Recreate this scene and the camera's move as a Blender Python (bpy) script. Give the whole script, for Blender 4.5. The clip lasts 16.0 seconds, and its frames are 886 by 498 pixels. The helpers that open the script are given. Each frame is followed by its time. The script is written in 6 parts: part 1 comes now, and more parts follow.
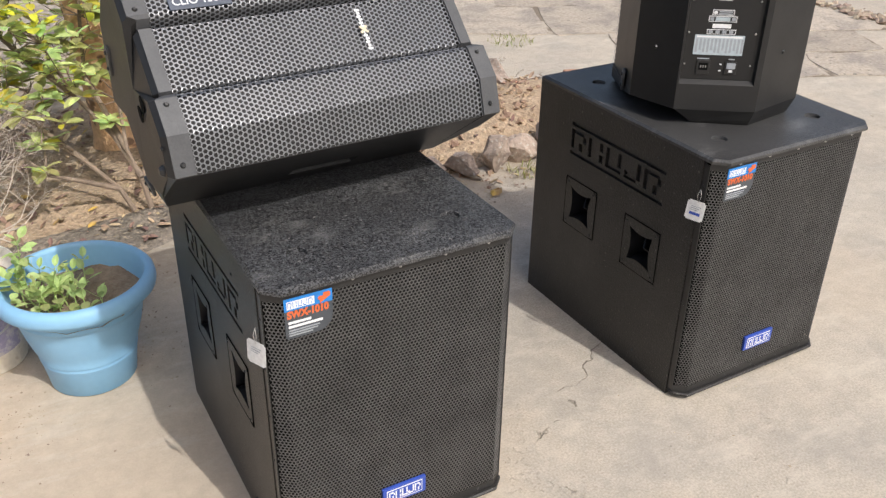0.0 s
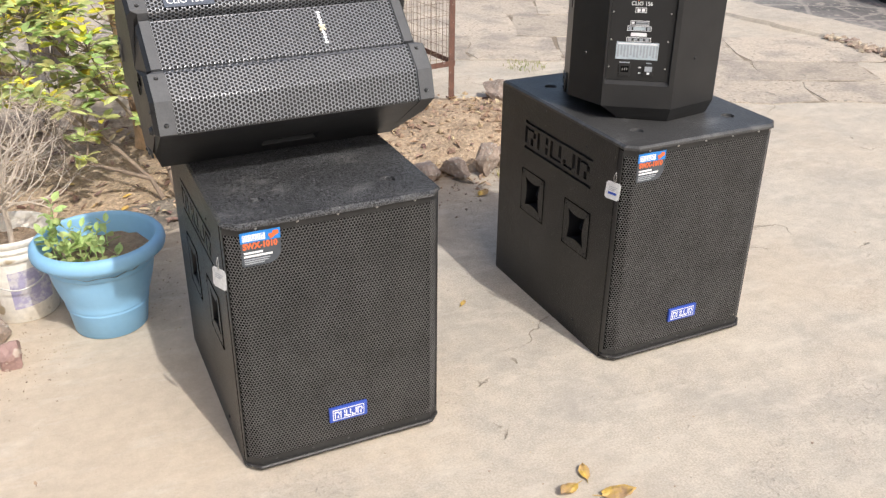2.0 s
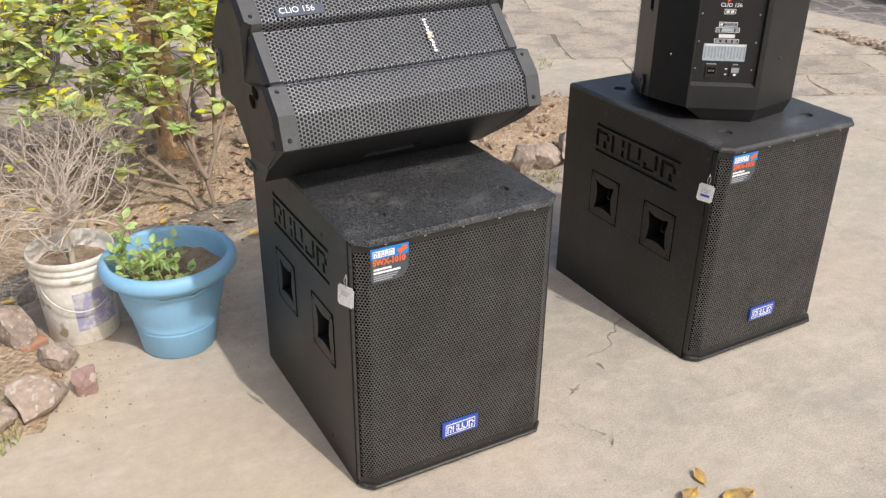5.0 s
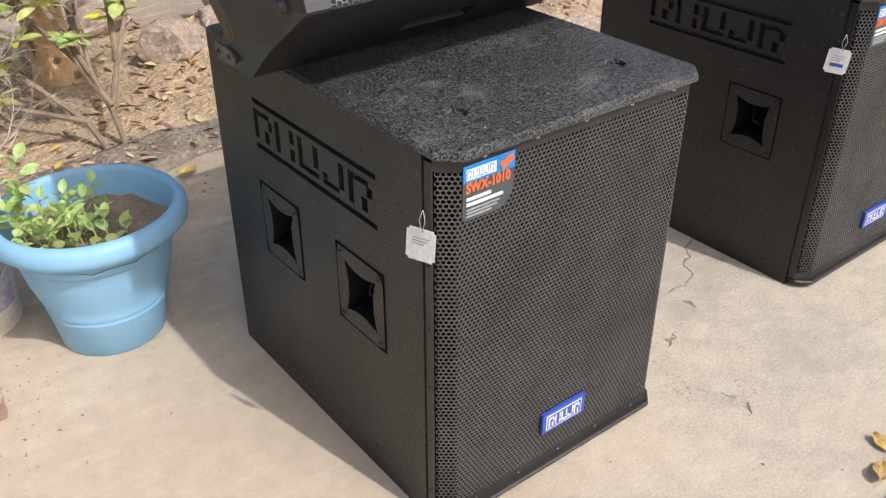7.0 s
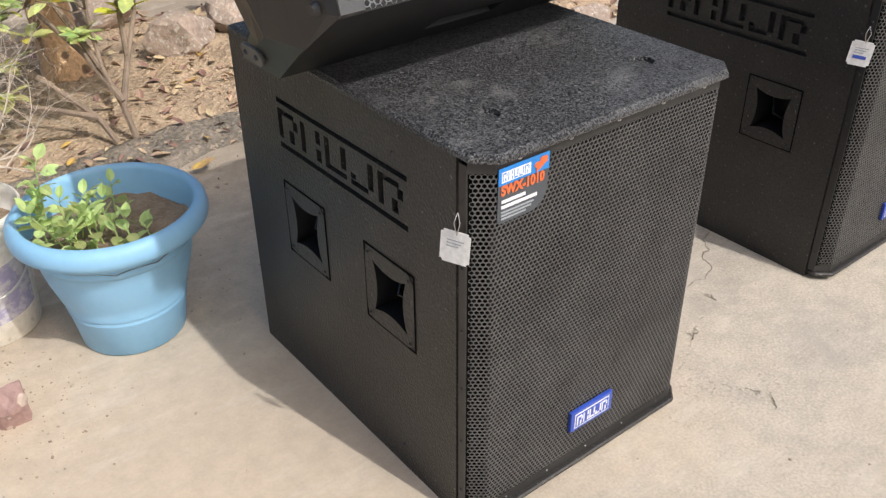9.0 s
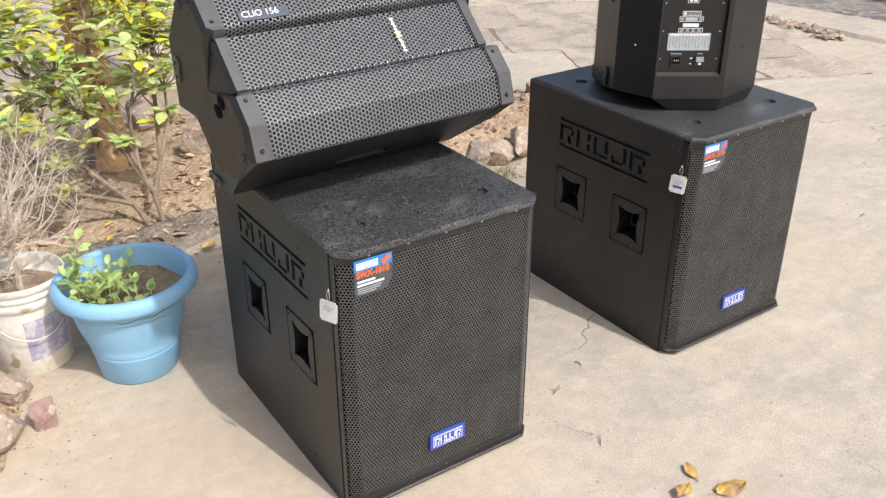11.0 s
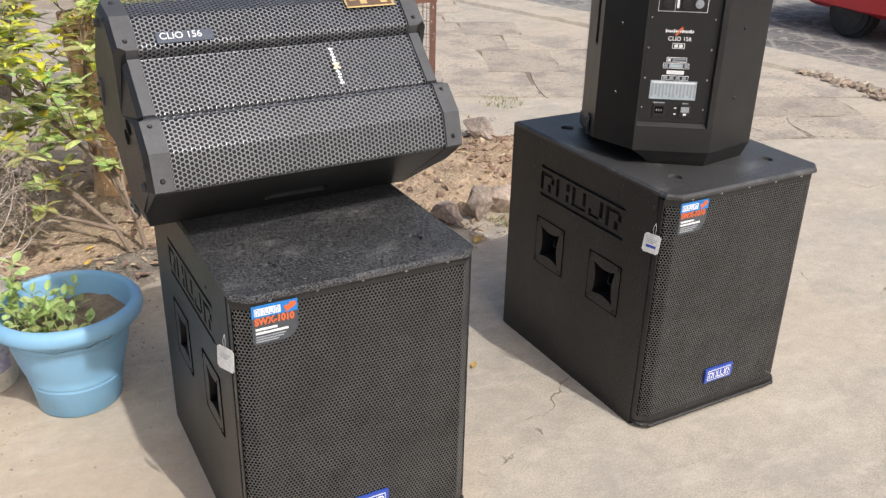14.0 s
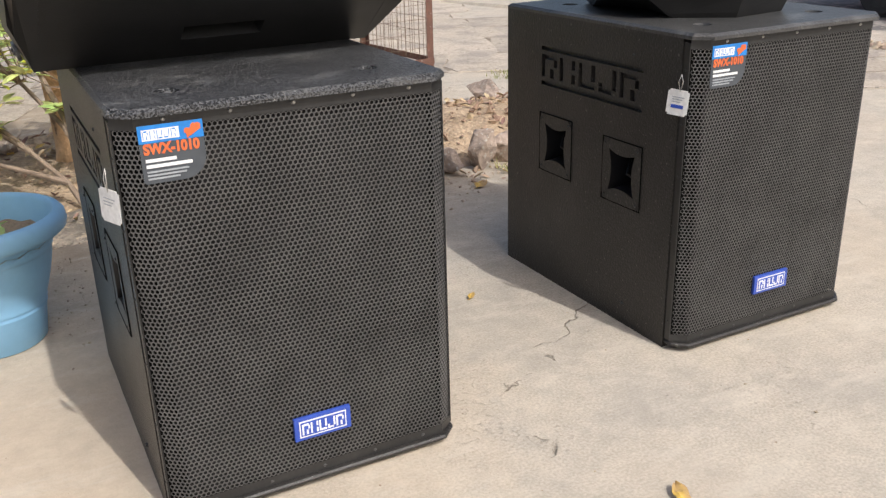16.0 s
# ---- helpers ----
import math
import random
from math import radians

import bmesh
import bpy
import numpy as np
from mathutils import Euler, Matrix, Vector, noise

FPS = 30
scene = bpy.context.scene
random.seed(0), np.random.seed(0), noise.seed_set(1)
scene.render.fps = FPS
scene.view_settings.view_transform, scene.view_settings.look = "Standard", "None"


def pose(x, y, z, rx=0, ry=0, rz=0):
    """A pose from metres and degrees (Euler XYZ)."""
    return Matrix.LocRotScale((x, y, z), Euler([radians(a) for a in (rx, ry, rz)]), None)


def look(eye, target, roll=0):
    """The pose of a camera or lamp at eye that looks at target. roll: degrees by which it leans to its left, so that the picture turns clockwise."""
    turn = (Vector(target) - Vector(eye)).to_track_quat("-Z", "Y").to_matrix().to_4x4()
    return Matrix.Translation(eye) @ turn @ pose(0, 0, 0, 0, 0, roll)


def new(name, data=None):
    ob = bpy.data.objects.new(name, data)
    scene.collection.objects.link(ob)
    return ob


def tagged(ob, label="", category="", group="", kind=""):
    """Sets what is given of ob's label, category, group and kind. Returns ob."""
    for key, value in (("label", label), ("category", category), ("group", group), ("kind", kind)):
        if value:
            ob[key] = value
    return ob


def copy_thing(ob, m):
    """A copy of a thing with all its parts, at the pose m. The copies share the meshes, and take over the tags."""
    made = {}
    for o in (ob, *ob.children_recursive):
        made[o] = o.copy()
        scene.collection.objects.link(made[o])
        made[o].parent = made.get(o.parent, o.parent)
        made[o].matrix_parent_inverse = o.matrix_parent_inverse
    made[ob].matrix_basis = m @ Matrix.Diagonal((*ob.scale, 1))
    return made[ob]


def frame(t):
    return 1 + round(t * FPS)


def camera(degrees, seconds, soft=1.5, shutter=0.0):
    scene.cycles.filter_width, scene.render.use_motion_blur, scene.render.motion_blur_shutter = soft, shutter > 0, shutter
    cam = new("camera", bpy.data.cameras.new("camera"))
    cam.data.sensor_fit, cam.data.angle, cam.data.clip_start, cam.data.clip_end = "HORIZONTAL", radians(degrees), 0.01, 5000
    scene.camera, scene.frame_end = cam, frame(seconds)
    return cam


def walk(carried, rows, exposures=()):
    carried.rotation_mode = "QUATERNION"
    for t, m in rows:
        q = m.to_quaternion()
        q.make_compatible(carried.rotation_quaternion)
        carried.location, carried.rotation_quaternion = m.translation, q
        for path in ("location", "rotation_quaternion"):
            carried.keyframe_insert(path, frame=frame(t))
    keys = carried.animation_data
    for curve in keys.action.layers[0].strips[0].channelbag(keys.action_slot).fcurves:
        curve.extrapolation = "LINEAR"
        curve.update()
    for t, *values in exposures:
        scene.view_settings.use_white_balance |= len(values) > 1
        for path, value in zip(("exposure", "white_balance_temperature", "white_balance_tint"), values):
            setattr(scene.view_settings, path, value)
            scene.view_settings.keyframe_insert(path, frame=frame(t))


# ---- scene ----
cam = camera(52.3, 16.0, soft=1.35)
PATH = [
    (0, (0.062, 0.018, 1.546), (0.925, 1.531, 0.563), 0.9),
    (0.5, (0.219, -0.115, 1.549), (1.0, 1.439, 0.562), 1.1),
    (1, (0.303, -0.257, 1.568), (1.049, 1.33, 0.606), 1.0),
    (1.5, (0.218, -0.388, 1.574), (0.973, 1.207, 0.634), 0.8),
    (2, (0.124, -0.506, 1.568), (0.884, 1.106, 0.66), 0.6),
    (2.5, (0.096, -0.635, 1.574), (0.847, 0.993, 0.687), 0.7),
    (3, (0.055, -0.756, 1.572), (0.785, 0.887, 0.695), 0.7),
    (3.5, (-0.007, -0.737, 1.586), (0.76, 0.887, 0.707), 1.2),
    (4, (-0.158, -0.591, 1.586), (0.652, 1.005, 0.694), 1.7),
    (4.2, (-0.221, -0.528, 1.588), (0.596, 1.062, 0.69), 1.7),
    (6.3, (-0.225, 0.256, 1.431), (0.782, 1.671, 0.441), -0.3),
    (6.5, (-0.221, 0.35, 1.365), (0.807, 1.735, 0.353), -0.0),
    (7, (-0.202, 0.484, 1.216), (0.842, 1.831, 0.17), -0.1),
    (7.5, (-0.184, 0.54, 1.166), (0.86, 1.87, 0.099), -0.2),
    (8, (-0.183, 0.564, 1.154), (0.869, 1.891, 0.089), -0.1),
    (8.2, (-0.19, 0.57, 1.153), (0.868, 1.891, 0.088), -0.0),
    (10.3, (-0.266, 0.145, 1.488), (0.708, 1.525, 0.417), -0.8),
    (10.5, (-0.253, 0.04, 1.517), (0.719, 1.452, 0.486), -0.8),
    (11, (-0.282, -0.147, 1.567), (0.708, 1.325, 0.644), -0.1),
    (11.5, (-0.364, -0.231, 1.568), (0.609, 1.276, 0.682), 0.1),
    (12, (-0.346, -0.272, 1.574), (0.591, 1.274, 0.718), 0.2),
    (12.5, (-0.21, -0.301, 1.569), (0.671, 1.278, 0.716), 0.1),
    (13, (-0.052, -0.321, 1.565), (0.788, 1.277, 0.704), 0.0),
    (13.5, (0.031, -0.283, 1.542), (0.88, 1.311, 0.683), 0.5),
    (14, (0.067, -0.168, 1.51), (0.95, 1.417, 0.668), 1.4),
    (14.5, (0.095, -0.06, 1.481), (1.008, 1.519, 0.66), 1.7),
    (15, (0.136, -0.021, 1.428), (1.056, 1.559, 0.618), 1.0),
    (15.5, (0.235, 0.023, 1.206), (1.124, 1.623, 0.4), -0.8),
    (16, (0.294, 0.013, 0.975), (1.141, 1.67, 0.241), -1.6),
]
LIGHTING = [(t, e - 0.15) for t, e in ((0, 0.2), (0.5, 0.14), (1, 0.09), (1.5, 0.38), (2.5, 0.35), (3.5, 0.0), (4.2, 0.04), (6.3, 0.27), (7.5, 0.33), (8.2, 0.37), (10.3, 0.07), (10.5, 0.08), (11, 0.42), (11.5, 0.42), (12, 0.16), (12.5, 0.18), (14, 0.18), (14.5, 0.25), (15, 0.38), (15.5, 0.58), (16, 0.27))]
walk(cam, [(t, look(eye, target, roll)) for t, eye, target, roll in PATH], LIGHTING)


# ---- light ----
SUN = Vector((0.21, -1.0, 1.18)).normalized()
world = bpy.data.worlds.new("sky")
scene.world = world
world.use_nodes = True
wt = world.node_tree
wt.nodes.clear()
sky = wt.nodes.new("ShaderNodeTexSky")
sky.sky_type = "NISHITA"
sky.sun_disc = False
sky.air_density, sky.dust_density, sky.ozone_density = 1.0, 4.5, 0.6
sky.sun_elevation = math.asin(SUN.z)
sky.sun_rotation = math.atan2(SUN.x, SUN.y)
bg = wt.nodes.new("ShaderNodeBackground")
bg.inputs[1].default_value = 0.15
wo = wt.nodes.new("ShaderNodeOutputWorld")
wt.links.new(sky.outputs[0], bg.inputs[0])
wt.links.new(bg.outputs[0], wo.inputs[0])
sun = new("sun", bpy.data.lights.new("sun", "SUN"))
sun.data.energy, sun.data.angle, sun.data.color = 2.65, radians(0.8), (0.995, 0.982, 0.965)
sun.matrix_world = look(SUN * 20, (0, 0, 0))


# ---- materials ----
def material(name, a, b=None, rough=0.6, metal=0.0, scale=8.0, grain=120.0, bump=0.15, dist=0.002, spread=(0.35, 0.65),
             speck=None, speck_scale=300.0, speck_cut=0.68, island=0.0, objrand=0.0, rough_var=0.1, spec=0.5, stretch=None, amp=0.10):
    """Two colours mixed by a broad noise, with fine grain, relief and, if asked, specks of a third colour."""
    m = bpy.data.materials.new(name)
    m.use_nodes = True
    t = m.node_tree
    n, l = t.nodes, t.links
    p = n["Principled BSDF"]
    p.inputs["Metallic"].default_value = metal
    p.inputs["Specular IOR Level"].default_value = spec
    co = n.new("ShaderNodeTexCoord")
    src = co.outputs["Object"]
    if stretch:
        mp = n.new("ShaderNodeMapping")
        mp.inputs["Scale"].default_value = stretch
        l.new(src, mp.inputs[0])
        src = mp.outputs[0]
    big = n.new("ShaderNodeTexNoise")
    big.inputs["Scale"].default_value, big.inputs["Detail"].default_value = scale, 6
    big.inputs["Roughness"].default_value = 0.62
    l.new(src, big.inputs["Vector"])
    fine = n.new("ShaderNodeTexNoise")
    fine.inputs["Scale"].default_value, fine.inputs["Detail"].default_value = grain, 3
    l.new(src, fine.inputs["Vector"])
    ramp = n.new("ShaderNodeMapRange")
    ramp.inputs[1].default_value, ramp.inputs[2].default_value = spread
    l.new(big.outputs[0], ramp.inputs[0])
    mix = n.new("ShaderNodeMix")
    mix.data_type = "RGBA"
    mix.inputs[6].default_value, mix.inputs[7].default_value = (*a, 1), (*(b or a), 1)
    l.new(ramp.outputs[0], mix.inputs[0])
    col = mix.outputs[2]
    g = n.new("ShaderNodeMapRange")
    g.inputs[3].default_value, g.inputs[4].default_value = 1 - amp, 1 + amp
    g.inputs[1].default_value, g.inputs[2].default_value = 0.3, 0.7
    l.new(fine.outputs[0], g.inputs[0])
    hs = n.new("ShaderNodeHueSaturation")
    l.new(col, hs.inputs["Color"])
    value = g.outputs[0]
    if island or objrand:
        if island:
            r = n.new("ShaderNodeNewGeometry").outputs["Random Per Island"]
        else:
            r = n.new("ShaderNodeObjectInfo").outputs["Random"]
        k = island or objrand
        rr = n.new("ShaderNodeMapRange")
        rr.inputs[3].default_value, rr.inputs[4].default_value = 1 - k, 1 + k
        l.new(r, rr.inputs[0])
        mu = n.new("ShaderNodeMath")
        mu.operation = "MULTIPLY"
        l.new(rr.outputs[0], mu.inputs[0])
        l.new(value, mu.inputs[1])
        value = mu.outputs[0]
        if island:
            hr = n.new("ShaderNodeMapRange")
            hr.inputs[3].default_value, hr.inputs[4].default_value = 0.5 - 0.12 * k, 0.5 + 0.06 * k
            l.new(r, hr.inputs[0])
            l.new(hr.outputs[0], hs.inputs["Hue"])
    l.new(value, hs.inputs["Value"])
    col = hs.outputs[0]
    if speck:
        sp = n.new("ShaderNodeTexNoise")
        sp.inputs["Scale"].default_value, sp.inputs["Detail"].default_value = speck_scale, 1
        l.new(src, sp.inputs["Vector"])
        sr = n.new("ShaderNodeMapRange")
        sr.inputs[1].default_value, sr.inputs[2].default_value = speck_cut, speck_cut + 0.05
        l.new(sp.outputs[0], sr.inputs[0])
        m2 = n.new("ShaderNodeMix")
        m2.data_type = "RGBA"
        l.new(sr.outputs[0], m2.inputs[0])
        l.new(col, m2.inputs[6])
        m2.inputs[7].default_value = (*speck, 1)
        col = m2.outputs[2]
    l.new(col, p.inputs["Base Color"])
    rv = n.new("ShaderNodeMapRange")
    rv.inputs[3].default_value, rv.inputs[4].default_value = rough - rough_var, min(1.0, rough + rough_var)
    l.new(big.outputs[0], rv.inputs[0])
    l.new(rv.outputs[0], p.inputs["Roughness"])
    if bump:
        bu = n.new("ShaderNodeBump")
        bu.inputs["Strength"].default_value, bu.inputs["Distance"].default_value = bump, dist
        l.new(fine.outputs[0], bu.inputs["Height"])
        l.new(bu.outputs[0], p.inputs["Normal"])
    return m


def concrete_material():
    """Old cement screed: pale and dusty, darker worn patches, pits, wandering cracks."""
    m = material("worn_concrete", (0.50, 0.44, 0.358), (0.43, 0.388, 0.328), 0.9, scale=2.6, grain=170, bump=0.35, dist=0.003, amp=0.16,
                 spread=(0.38, 0.66), speck=(0.29, 0.26, 0.22), speck_scale=75, speck_cut=0.75, rough_var=0.05, spec=0.25)
    t = m.node_tree
    n, l = t.nodes, t.links
    p = n["Principled BSDF"]
    base = p.inputs["Base Color"].links[0].from_socket
    co = n.new("ShaderNodeTexCoord").outputs["Object"]
    warp = n.new("ShaderNodeTexNoise")
    warp.inputs["Scale"].default_value, warp.inputs["Detail"].default_value = 5.0, 8
    l.new(co, warp.inputs["Vector"])
    add = n.new("ShaderNodeVectorMath")
    add.operation = "MULTIPLY_ADD"
    add.inputs[1].default_value = (0.34, 0.34, 0.34)
    l.new(warp.outputs["Color"], add.inputs[0])
    l.new(co, add.inputs[2])
    vo = n.new("ShaderNodeTexVoronoi")
    vo.feature = "DISTANCE_TO_EDGE"
    vo.inputs["Scale"].default_value = 0.85
    l.new(add.outputs[0], vo.inputs["Vector"])
    thin = n.new("ShaderNodeMapRange")
    thin.inputs[1].default_value, thin.inputs[2].default_value = 0.0008, 0.0034
    thin.inputs[3].default_value, thin.inputs[4].default_value = 0.7, 0.0
    l.new(vo.outputs["Distance"], thin.inputs[0])
    gate = n.new("ShaderNodeTexNoise")
    gate.inputs["Scale"].default_value, gate.inputs["Detail"].default_value, gate.inputs["Roughness"].default_value = 2.4, 9, 0.75
    l.new(co, gate.inputs["Vector"])
    gr = n.new("ShaderNodeMapRange")
    gr.inputs[1].default_value, gr.inputs[2].default_value = 0.50, 0.54
    l.new(gate.outputs[0], gr.inputs[0])
    both = n.new("ShaderNodeMath")
    both.operation = "MULTIPLY"
    l.new(thin.outputs[0], both.inputs[0])
    # grey scuffed patches
    sc = n.new("ShaderNodeTexNoise")
    sc.inputs["Scale"].default_value, sc.inputs["Detail"].default_value, sc.inputs["Roughness"].default_value = 2.6, 14, 0.74
    l.new(co, sc.inputs["Vector"])
    scr = n.new("ShaderNodeMapRange")
    scr.inputs[1].default_value, scr.inputs[2].default_value, scr.inputs[4].default_value = 0.50, 0.60, 0.32
    l.new(sc.outputs[0], scr.inputs[0])
    m1 = n.new("ShaderNodeMix")
    m1.data_type = "RGBA"
    m1.inputs[7].default_value = (0.375, 0.338, 0.288, 1)
    l.new(base, m1.inputs[6])
    l.new(scr.outputs[0], m1.inputs[0])
    # sandy drifts
    dr = n.new("ShaderNodeTexNoise")
    dr.inputs["Scale"].default_value, dr.inputs["Detail"].default_value = 0.9, 5
    l.new(co, dr.inputs["Vector"])
    drr = n.new("ShaderNodeMapRange")
    drr.inputs[1].default_value, drr.inputs[2].default_value, drr.inputs[4].default_value = 0.48, 0.60, 0.4
    l.new(dr.outputs[0], drr.inputs[0])
    # sand washed out of the bed's corner
    away = n.new("ShaderNodeVectorMath")
    away.operation = "DISTANCE"
    away.inputs[1].default_value = (0.05, 1.75, 0)
    l.new(co, away.inputs[0])
    spill = n.new("ShaderNodeMath")
    spill.operation = "MULTIPLY_ADD"
    spill.inputs[1].default_value = 1.6
    l.new(sc.outputs[0], spill.inputs[0])
    l.new(away.outputs["Value"], spill.inputs[2])
    sand = n.new("ShaderNodeMapRange")
    sand.inputs[1].default_value, sand.inputs[2].default_value, sand.inputs[3].default_value, sand.inputs[4].default_value = 1.25, 2.0, 0.85, 0.0
    l.new(spill.outputs[0], sand.inputs[0])
    # no cracks show where the sand lies
    bare = n.new("ShaderNodeMapRange")
    bare.inputs[1].default_value, bare.inputs[2].default_value = 0.75, 1.1
    l.new(away.outputs["Value"], bare.inputs[0])
    open_crack = n.new("ShaderNodeMath")
    open_crack.operation = "MULTIPLY"
    l.new(gr.outputs[0], open_crack.inputs[0])
    l.new(bare.outputs[0], open_crack.inputs[1])
    l.new(open_crack.outputs[0], both.inputs[1])
    most = n.new("ShaderNodeMath")
    most.operation = "MAXIMUM"
    l.new(drr.outputs[0], most.inputs[0])
    l.new(sand.outputs[0], most.inputs[1])
    drr = most
    m4 = n.new("ShaderNodeMix")
    m4.data_type = "RGBA"
    m4.inputs[7].default_value = (0.53, 0.44, 0.335, 1)
    l.new(m1.outputs[2], m4.inputs[6])
    l.new(drr.outputs[0], m4.inputs[0])
    m1 = m4
    # brown earth washed and trodden out along the bed
    sep = n.new("ShaderNodeSeparateXYZ")
    l.new(co, sep.inputs[0])
    line = n.new("ShaderNodeMath")
    line.operation = "MULTIPLY_ADD"
    line.inputs[1].default_value = 1.9
    l.new(sc.outputs[0], line.inputs[0])
    l.new(sep.outputs[1], line.inputs[2])
    wash = n.new("ShaderNodeMapRange")
    wash.inputs[1].default_value, wash.inputs[2].default_value, wash.inputs[4].default_value = 3.12, 3.85, 0.72
    l.new(line.outputs[0], wash.inputs[0])
    near = n.new("ShaderNodeMapRange")
    near.inputs[1].default_value, near.inputs[2].default_value, near.inputs[3].default_value, near.inputs[4].default_value = 1.5, 2.6, 1.0, 0.0
    l.new(sep.outputs[0], near.inputs[0])
    earth = n.new("ShaderNodeMath")
    earth.operation = "MULTIPLY"
    l.new(wash.outputs[0], earth.inputs[0])
    l.new(near.outputs[0], earth.inputs[1])
    m5 = n.new("ShaderNodeMix")
    m5.data_type = "RGBA"
    m5.inputs[7].default_value = (0.30, 0.235, 0.17, 1)
    l.new(m1.outputs[2], m5.inputs[6])
    l.new(earth.outputs[0], m5.inputs[0])
    m1 = m5
    # pale trodden streaks
    mp = n.new("ShaderNodeMapping")
    mp.inputs["Rotation"].default_value, mp.inputs["Scale"].default_value = (0, 0, 0.9), (2.2, 7.0, 1.0)
    l.new(co, mp.inputs[0])
    pa = n.new("ShaderNodeTexNoise")
    pa.inputs["Scale"].default_value, pa.inputs["Detail"].default_value, pa.inputs["Roughness"].default_value = 1.6, 10, 0.7
    l.new(mp.outputs[0], pa.inputs["Vector"])
    par = n.new("ShaderNodeMapRange")
    par.inputs[1].default_value, par.inputs[2].default_value, par.inputs[4].default_value = 0.52, 0.64, 0.45
    l.new(pa.outputs[0], par.inputs[0])
    m3 = n.new("ShaderNodeMix")
    m3.data_type = "RGBA"
    m3.inputs[7].default_value = (0.60, 0.54, 0.45, 1)
    l.new(m1.outputs[2], m3.inputs[6])
    l.new(par.outputs[0], m3.inputs[0])
    m2 = n.new("ShaderNodeMix")
    m2.data_type = "RGBA"
    m2.inputs[7].default_value = (0.27, 0.225, 0.175, 1)
    # trowel mottle and grit
    mo = n.new("ShaderNodeTexNoise")
    mo.inputs["Scale"].default_value, mo.inputs["Detail"].default_value, mo.inputs["Roughness"].default_value = 16, 12, 0.78
    l.new(co, mo.inputs["Vector"])
    mor = n.new("ShaderNodeMapRange")
    mor.inputs[1].default_value, mor.inputs[2].default_value, mor.inputs[3].default_value, mor.inputs[4].default_value = 0.36, 0.62, 0.89, 1.08
    l.new(mo.outputs[0], mor.inputs[0])
    hv = n.new("ShaderNodeHueSaturation")
    l.new(m3.outputs[2], hv.inputs["Color"])
    l.new(mor.outputs[0], hv.inputs["Value"])
    # spalled patches: small broken flakes
    vn = n.new("ShaderNodeTexNoise")
    vn.inputs["Scale"].default_value, vn.inputs["Detail"].default_value, vn.inputs["Roughness"].default_value = 72, 5, 0.72
    l.new(co, vn.inputs["Vector"])
    hair = n.new("ShaderNodeMapRange")
    hair.inputs[1].default_value, hair.inputs[2].default_value = 0.56, 0.60
    hair.inputs[3].default_value, hair.inputs[4].default_value = 0.0, 0.16
    l.new(vn.outputs["Fac"], hair.inputs[0])
    hg = n.new("ShaderNodeTexNoise")
    hg.inputs["Scale"].default_value, hg.inputs["Detail"].default_value, hg.inputs["Roughness"].default_value = 1.7, 8, 0.65
    l.new(add.outputs[0], hg.inputs["Vector"])
    hgr = n.new("ShaderNodeMapRange")
    hgr.inputs[1].default_value, hgr.inputs[2].default_value = 0.47, 0.53
    l.new(hg.outputs[0], hgr.inputs[0])
    net = n.new("ShaderNodeMath")
    net.operation = "MULTIPLY"
    l.new(hair.outputs[0], net.inputs[0])
    clear = n.new("ShaderNodeMath")
    clear.operation = "SUBTRACT"
    clear.use_clamp = True
    l.new(hgr.outputs[0], clear.inputs[0])
    l.new(sand.outputs[0], clear.inputs[1])
    l.new(clear.outputs[0], net.inputs[1])
    every = n.new("ShaderNodeMath")
    every.operation = "MAXIMUM"
    l.new(both.outputs[0], every.inputs[0])
    l.new(net.outputs[0], every.inputs[1])
    both = every
    l.new(hv.outputs[0], m2.inputs[6])
    l.new(both.outputs[0], m2.inputs[0])
    l.new(m2.outputs[2], p.inputs["Base Color"])
    b2 = n.new("ShaderNodeBump")
    b2.invert = True
    b2.inputs["Strength"].default_value, b2.inputs["Distance"].default_value = 0.9, 0.007
    l.new(both.outputs[0], b2.inputs["Height"])
    old = p.inputs["Normal"].links[0].from_socket
    b3 = n.new("ShaderNodeBump")
    b3.inputs["Strength"].default_value, b3.inputs["Distance"].default_value = 0.5, 0.006
    l.new(mo.outputs[0], b3.inputs["Height"])
    l.new(old, b3.inputs["Normal"])
    l.new(b3.outputs[0], b2.inputs["Normal"])
    l.new(b2.outputs[0], p.inputs["Normal"])
    return m


CONCRETE = concrete_material()


def crazed(m, scale, width, colour):
    """Pale mortar lines between irregular slabs, for the far road."""
    t = m.node_tree
    n, l = t.nodes, t.links
    p = n["Principled BSDF"]
    base = p.inputs["Base Color"].links[0].from_socket
    v = n.new("ShaderNodeTexVoronoi")
    v.feature = "DISTANCE_TO_EDGE"
    v.inputs["Scale"].default_value = scale
    l.new(n.new("ShaderNodeTexCoord").outputs["Object"], v.inputs["Vector"])
    r = n.new("ShaderNodeMapRange")
    r.inputs[1].default_value, r.inputs[2].default_value = width, width * 2.2
    r.inputs[3].default_value, r.inputs[4].default_value = 0.6, 0.0
    l.new(v.outputs["Distance"], r.inputs[0])
    x = n.new("ShaderNodeMix")
    x.data_type = "RGBA"
    x.inputs[7].default_value = (*colour, 1)
    l.new(r.outputs[0], x.inputs[0])
    l.new(base, x.inputs[6])
    l.new(x.outputs[2], p.inputs["Base Color"])


